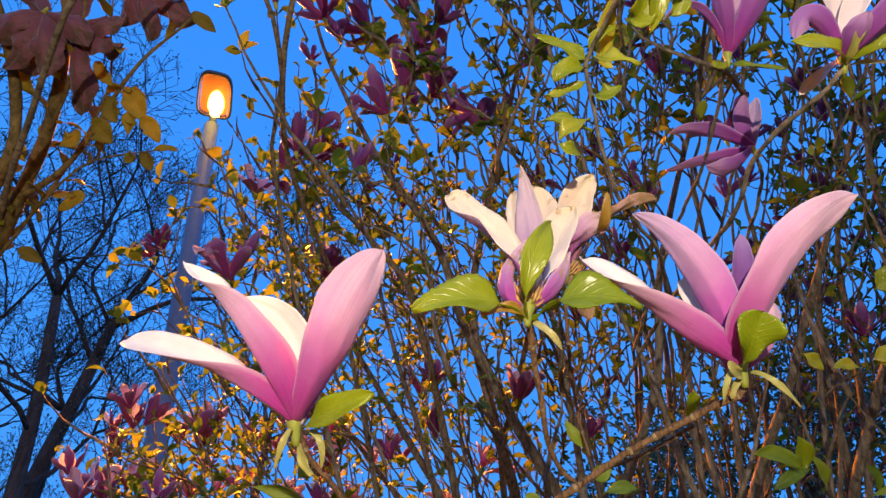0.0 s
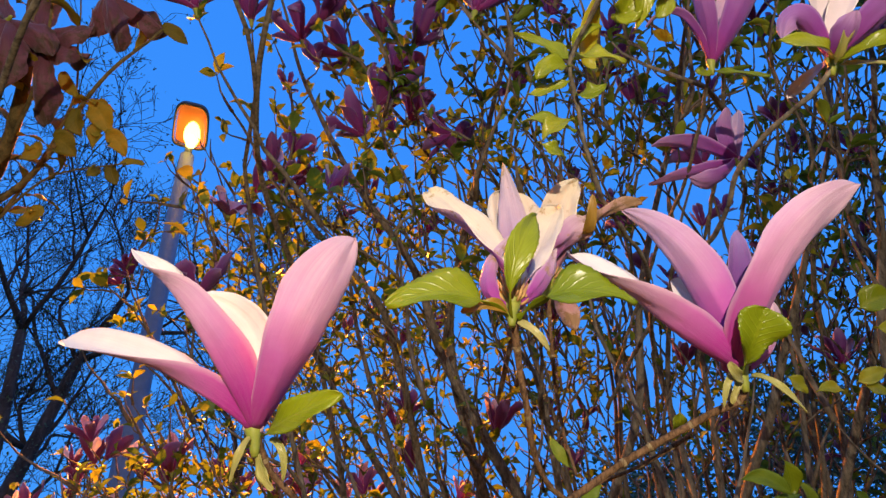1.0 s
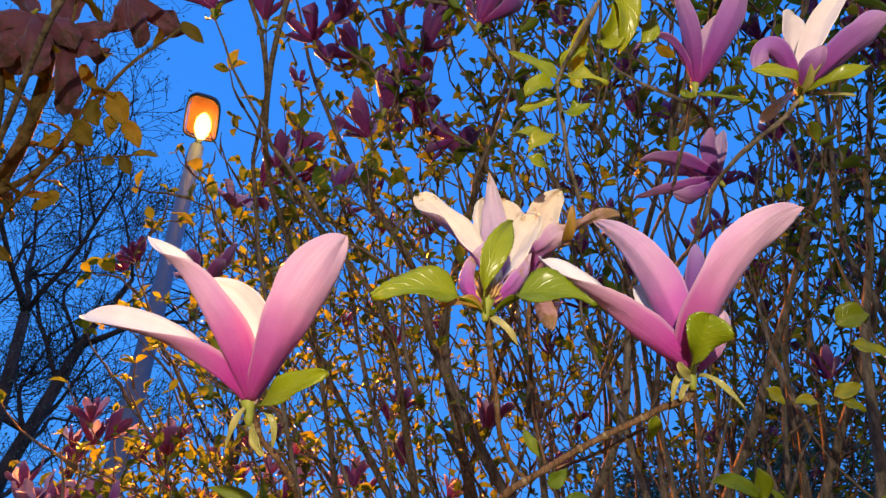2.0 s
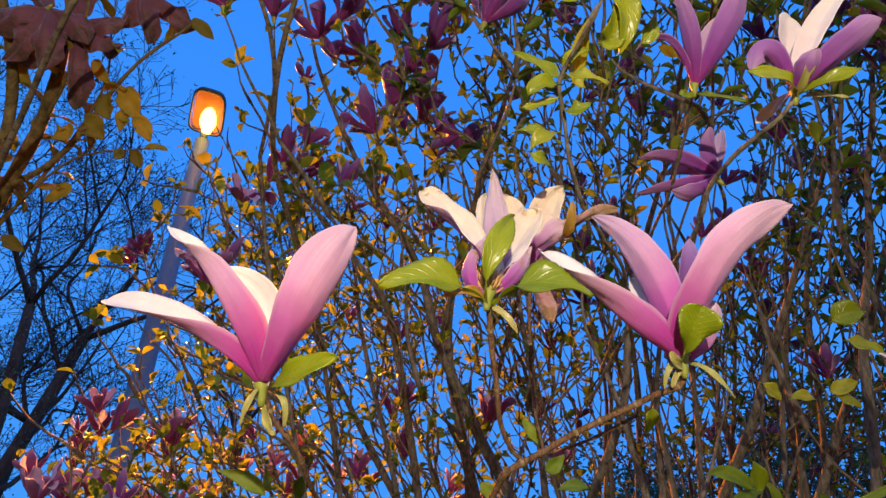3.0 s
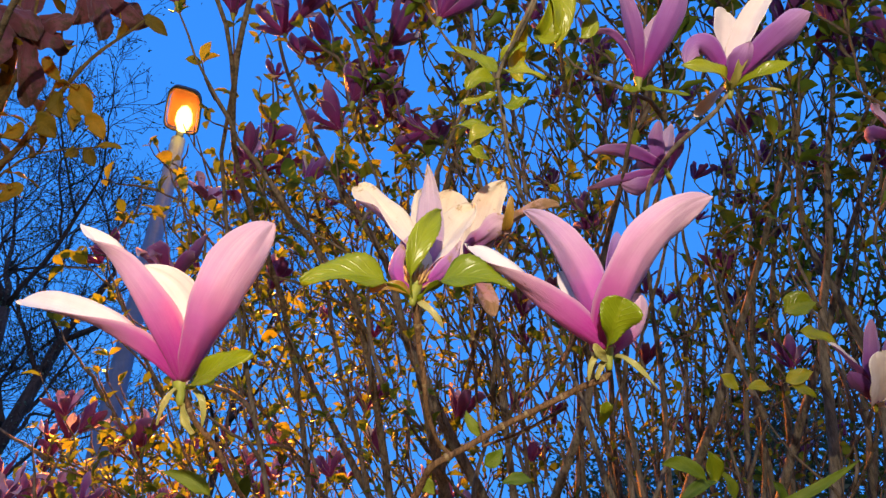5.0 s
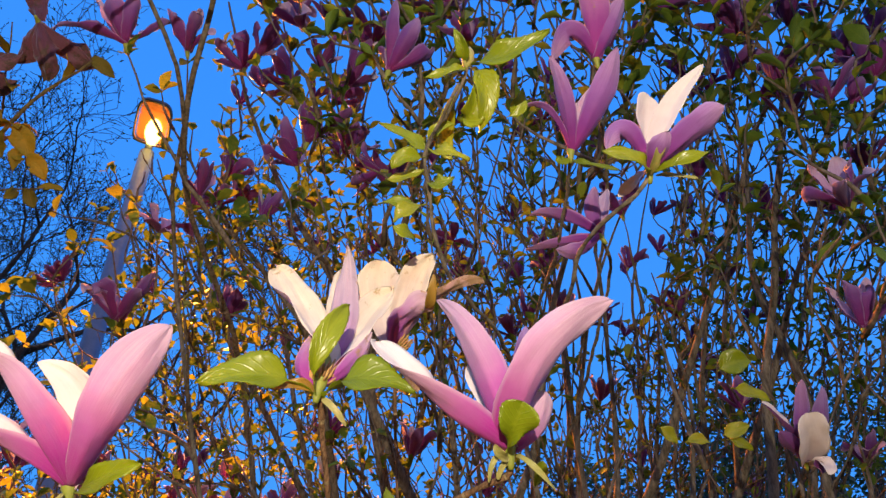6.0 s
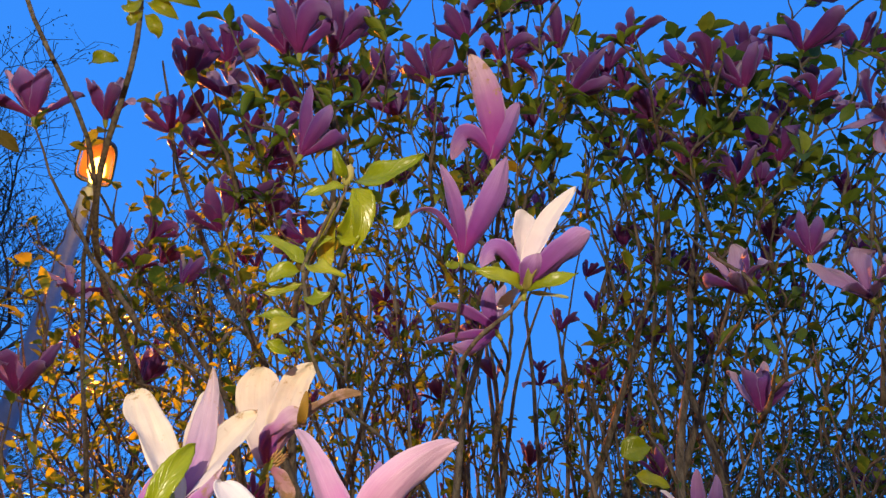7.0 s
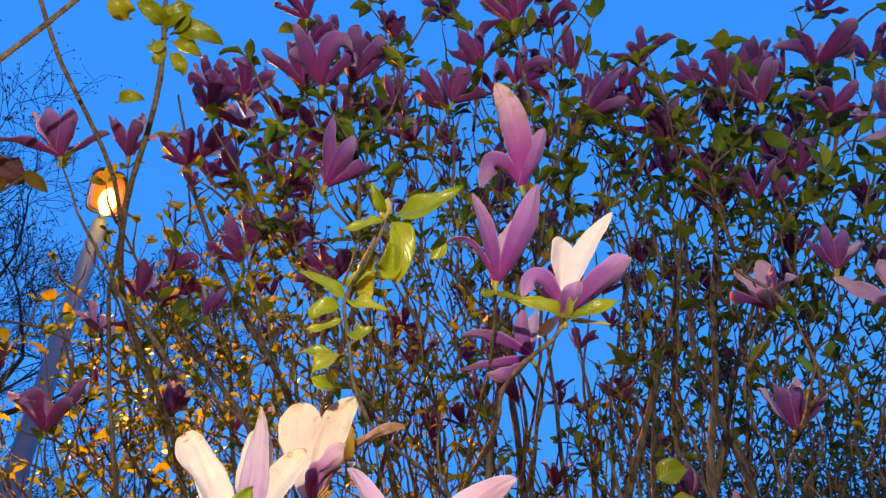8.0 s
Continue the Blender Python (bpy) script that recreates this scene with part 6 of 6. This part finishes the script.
# ---- trees in the distance ----
def bare_tree(place, height, lean, seed, label, thick=0.16, leafy=0.12):
    rnd = random.Random(seed)
    root = thing("tree", place, label, "tree", "bare trees behind the lamp")
    limbs = []
    ends = []

    def grow(p, d, ln, r, depth):
        k = 8 if depth == 6 else 5 if depth > 2 else 4
        line, radii = [p.copy()], [r]
        for j in range(k):
            wob = 0.03 if depth == 6 else 0.13
            d = (d + Vector((rnd.gauss(0, wob), rnd.gauss(0, wob), rnd.gauss(0.03, wob)))).normalized()
            p = p + d * ln / k
            line.append(p.copy())
            radii.append(r * (1 - 0.42 * (j + 1) / k))
        limbs.append((line, radii, depth))
        if depth == 0:
            ends.append((p, d))
            return
        for c in range(6 if depth == 6 else rnd.choice((2, 3, 3)) + (1 if depth <= 2 else 0)):
            at = line[k if c == 0 else rnd.randint(2 if depth == 6 else max(1, k - 3), k)]
            side = Vector((rnd.gauss(0, 1), rnd.gauss(0, 1), rnd.gauss(0.25, 0.5))).normalized()
            grow(at, (d * 0.75 + side * 0.75).normalized(), ln * (rnd.uniform(0.26, 0.42) if depth == 6 else rnd.uniform(0.58, 0.82)), r * (rnd.uniform(0.26, 0.42) if depth == 6 else rnd.uniform(0.42, 0.62)), depth - 1)

    grow(Vector((0, 0, 0)), Vector((lean[0], lean[1], 1)).normalized(), height * 0.68, thick, 6)
    big = [q for q in limbs if q[2] >= 5]
    for n, (line, radii, depth) in enumerate(big):
        verts, faces = [], []
        tube(line, radii, 10, verts, faces)
        part("trunk" if depth == 6 else "limb", mesh_data("limb", verts, faces, [TREE_BARK]), root)
    verts, faces = [], []
    for line, radii, depth in limbs:
        if depth < 5:
            tube(line, [max(0.0062, q) for q in radii], 4 if depth < 3 else 6, verts, faces)
    tagged(part("twig_mass", mesh_data("twig_mass", verts, faces, [TREE_BARK]), root, "fine bare twigs"), kind="stuff")
    verts, faces = [], []
    for p, d in ends:
        for c in range(3):
            if rnd.random() < leafy * 6:
                q = p + Vector((rnd.gauss(0, 0.12), rnd.gauss(0, 0.12), rnd.gauss(0, 0.12)))
                a, b = Vector((rnd.gauss(0, 1), rnd.gauss(0, 1), rnd.gauss(0, 1))).normalized() * 0.04, Vector((rnd.gauss(0, 1), rnd.gauss(0, 1), rnd.gauss(0, 1))).normalized() * 0.025
                i = len(verts)
                verts += [q - a, q + b, q + a, q - b]
                faces.append((i, i + 1, i + 2, i + 3))
    tagged(part("crown", mesh_data("crown", verts, faces, [TREE_LEAF], [(0.5, 0.5)] * len(verts)), root, "sparse opening leaf buds"), kind="stuff")


bare_tree((-8.35, 12.4, 0), 12.2, (-0.293, 0.0), 3, "tall bare tree with dark trunk and fine twigs", 0.19)
bare_tree((-10.1, 13.5, 0), 12.2, (0.027, 0.0), 8, "dark leaning bare tree beside the street lamp", 0.22)
bare_tree((-10.2, 14.5, 0), 9, (0.02, 0.0), 14, "bare tree with fine twigs behind other trees")
bare_tree((-6.4, 17.0, 0), 12.2, (0.02, 0.0), 23, "distant bare tree with a wide twiggy crown", 0.14)


def leafy_tree(place, height, seed):
    rnd = random.Random(seed)
    root = thing("tree", place, "dark green leafy tree beyond the bush", "tree", "leafy trees beyond the bush")
    verts, faces = [], []
    top = Vector((0.1, 0.1, height * 0.75))
    tube([Vector((0, 0, 0)), Vector((0.05, 0, height * 0.3)), top], [0.16, 0.12, 0.04], 10, verts, faces)
    part("trunk", mesh_data("trunk", verts, faces, [TREE_BARK]), root)
    blobs = []
    for k in range(22):
        a, r = rnd.uniform(0, 6.28), rnd.uniform(0.3, 1.0) * height * 0.30
        h = height * rnd.uniform(0.32, 0.92)
        r *= 1.1 - 0.6 * max(0, h / height - 0.5) * 2
        c = Vector((r * math.cos(a), r * math.sin(a), h))
        blobs.append((c, height * rnd.uniform(0.08, 0.15)))
        verts, faces = [], []
        s = Vector((0.04, 0, h * 0.55))
        tube([s, s.lerp(c, 0.5) + Vector((0, 0, 0.15)), c], [0.05, 0.03, 0.012], 6, verts, faces)
        part("limb", mesh_data("limb", verts, faces, [TREE_BARK]), root)
    verts, faces = [], []
    for c, r in blobs:
        for k in range(260):
            d = Vector((rnd.gauss(0, 1), rnd.gauss(0, 1), rnd.gauss(0, 0.8)))
            p = c + d.normalized() * r * rnd.random() ** 0.4 * 1.25
            a = Vector((rnd.gauss(0, 1), rnd.gauss(0, 1), rnd.gauss(0, 0.6))).normalized() * rnd.uniform(0.05, 0.09)
            b = a.cross(Vector((rnd.gauss(0, 1), rnd.gauss(0, 1), rnd.gauss(0, 1)))).normalized() * rnd.uniform(0.025, 0.045)
            i = len(verts)
            verts += [p - a, p + b, p + a, p - b]
            faces.append((i, i + 1, i + 2, i + 3))
    tagged(part("crown", mesh_data("crown", verts, faces, [TREE_LEAF], [(0.3, 0.5)] * len(verts)), root), kind="stuff")


leafy_tree((5.2, 12.2, 0), 7.4, 1)
leafy_tree((7.6, 11.0, 0), 7.6, 2)
leafy_tree((10.5, 10.5, 0), 7.8, 3)
leafy_tree((3.0, 15.0, 0), 7.0, 4)
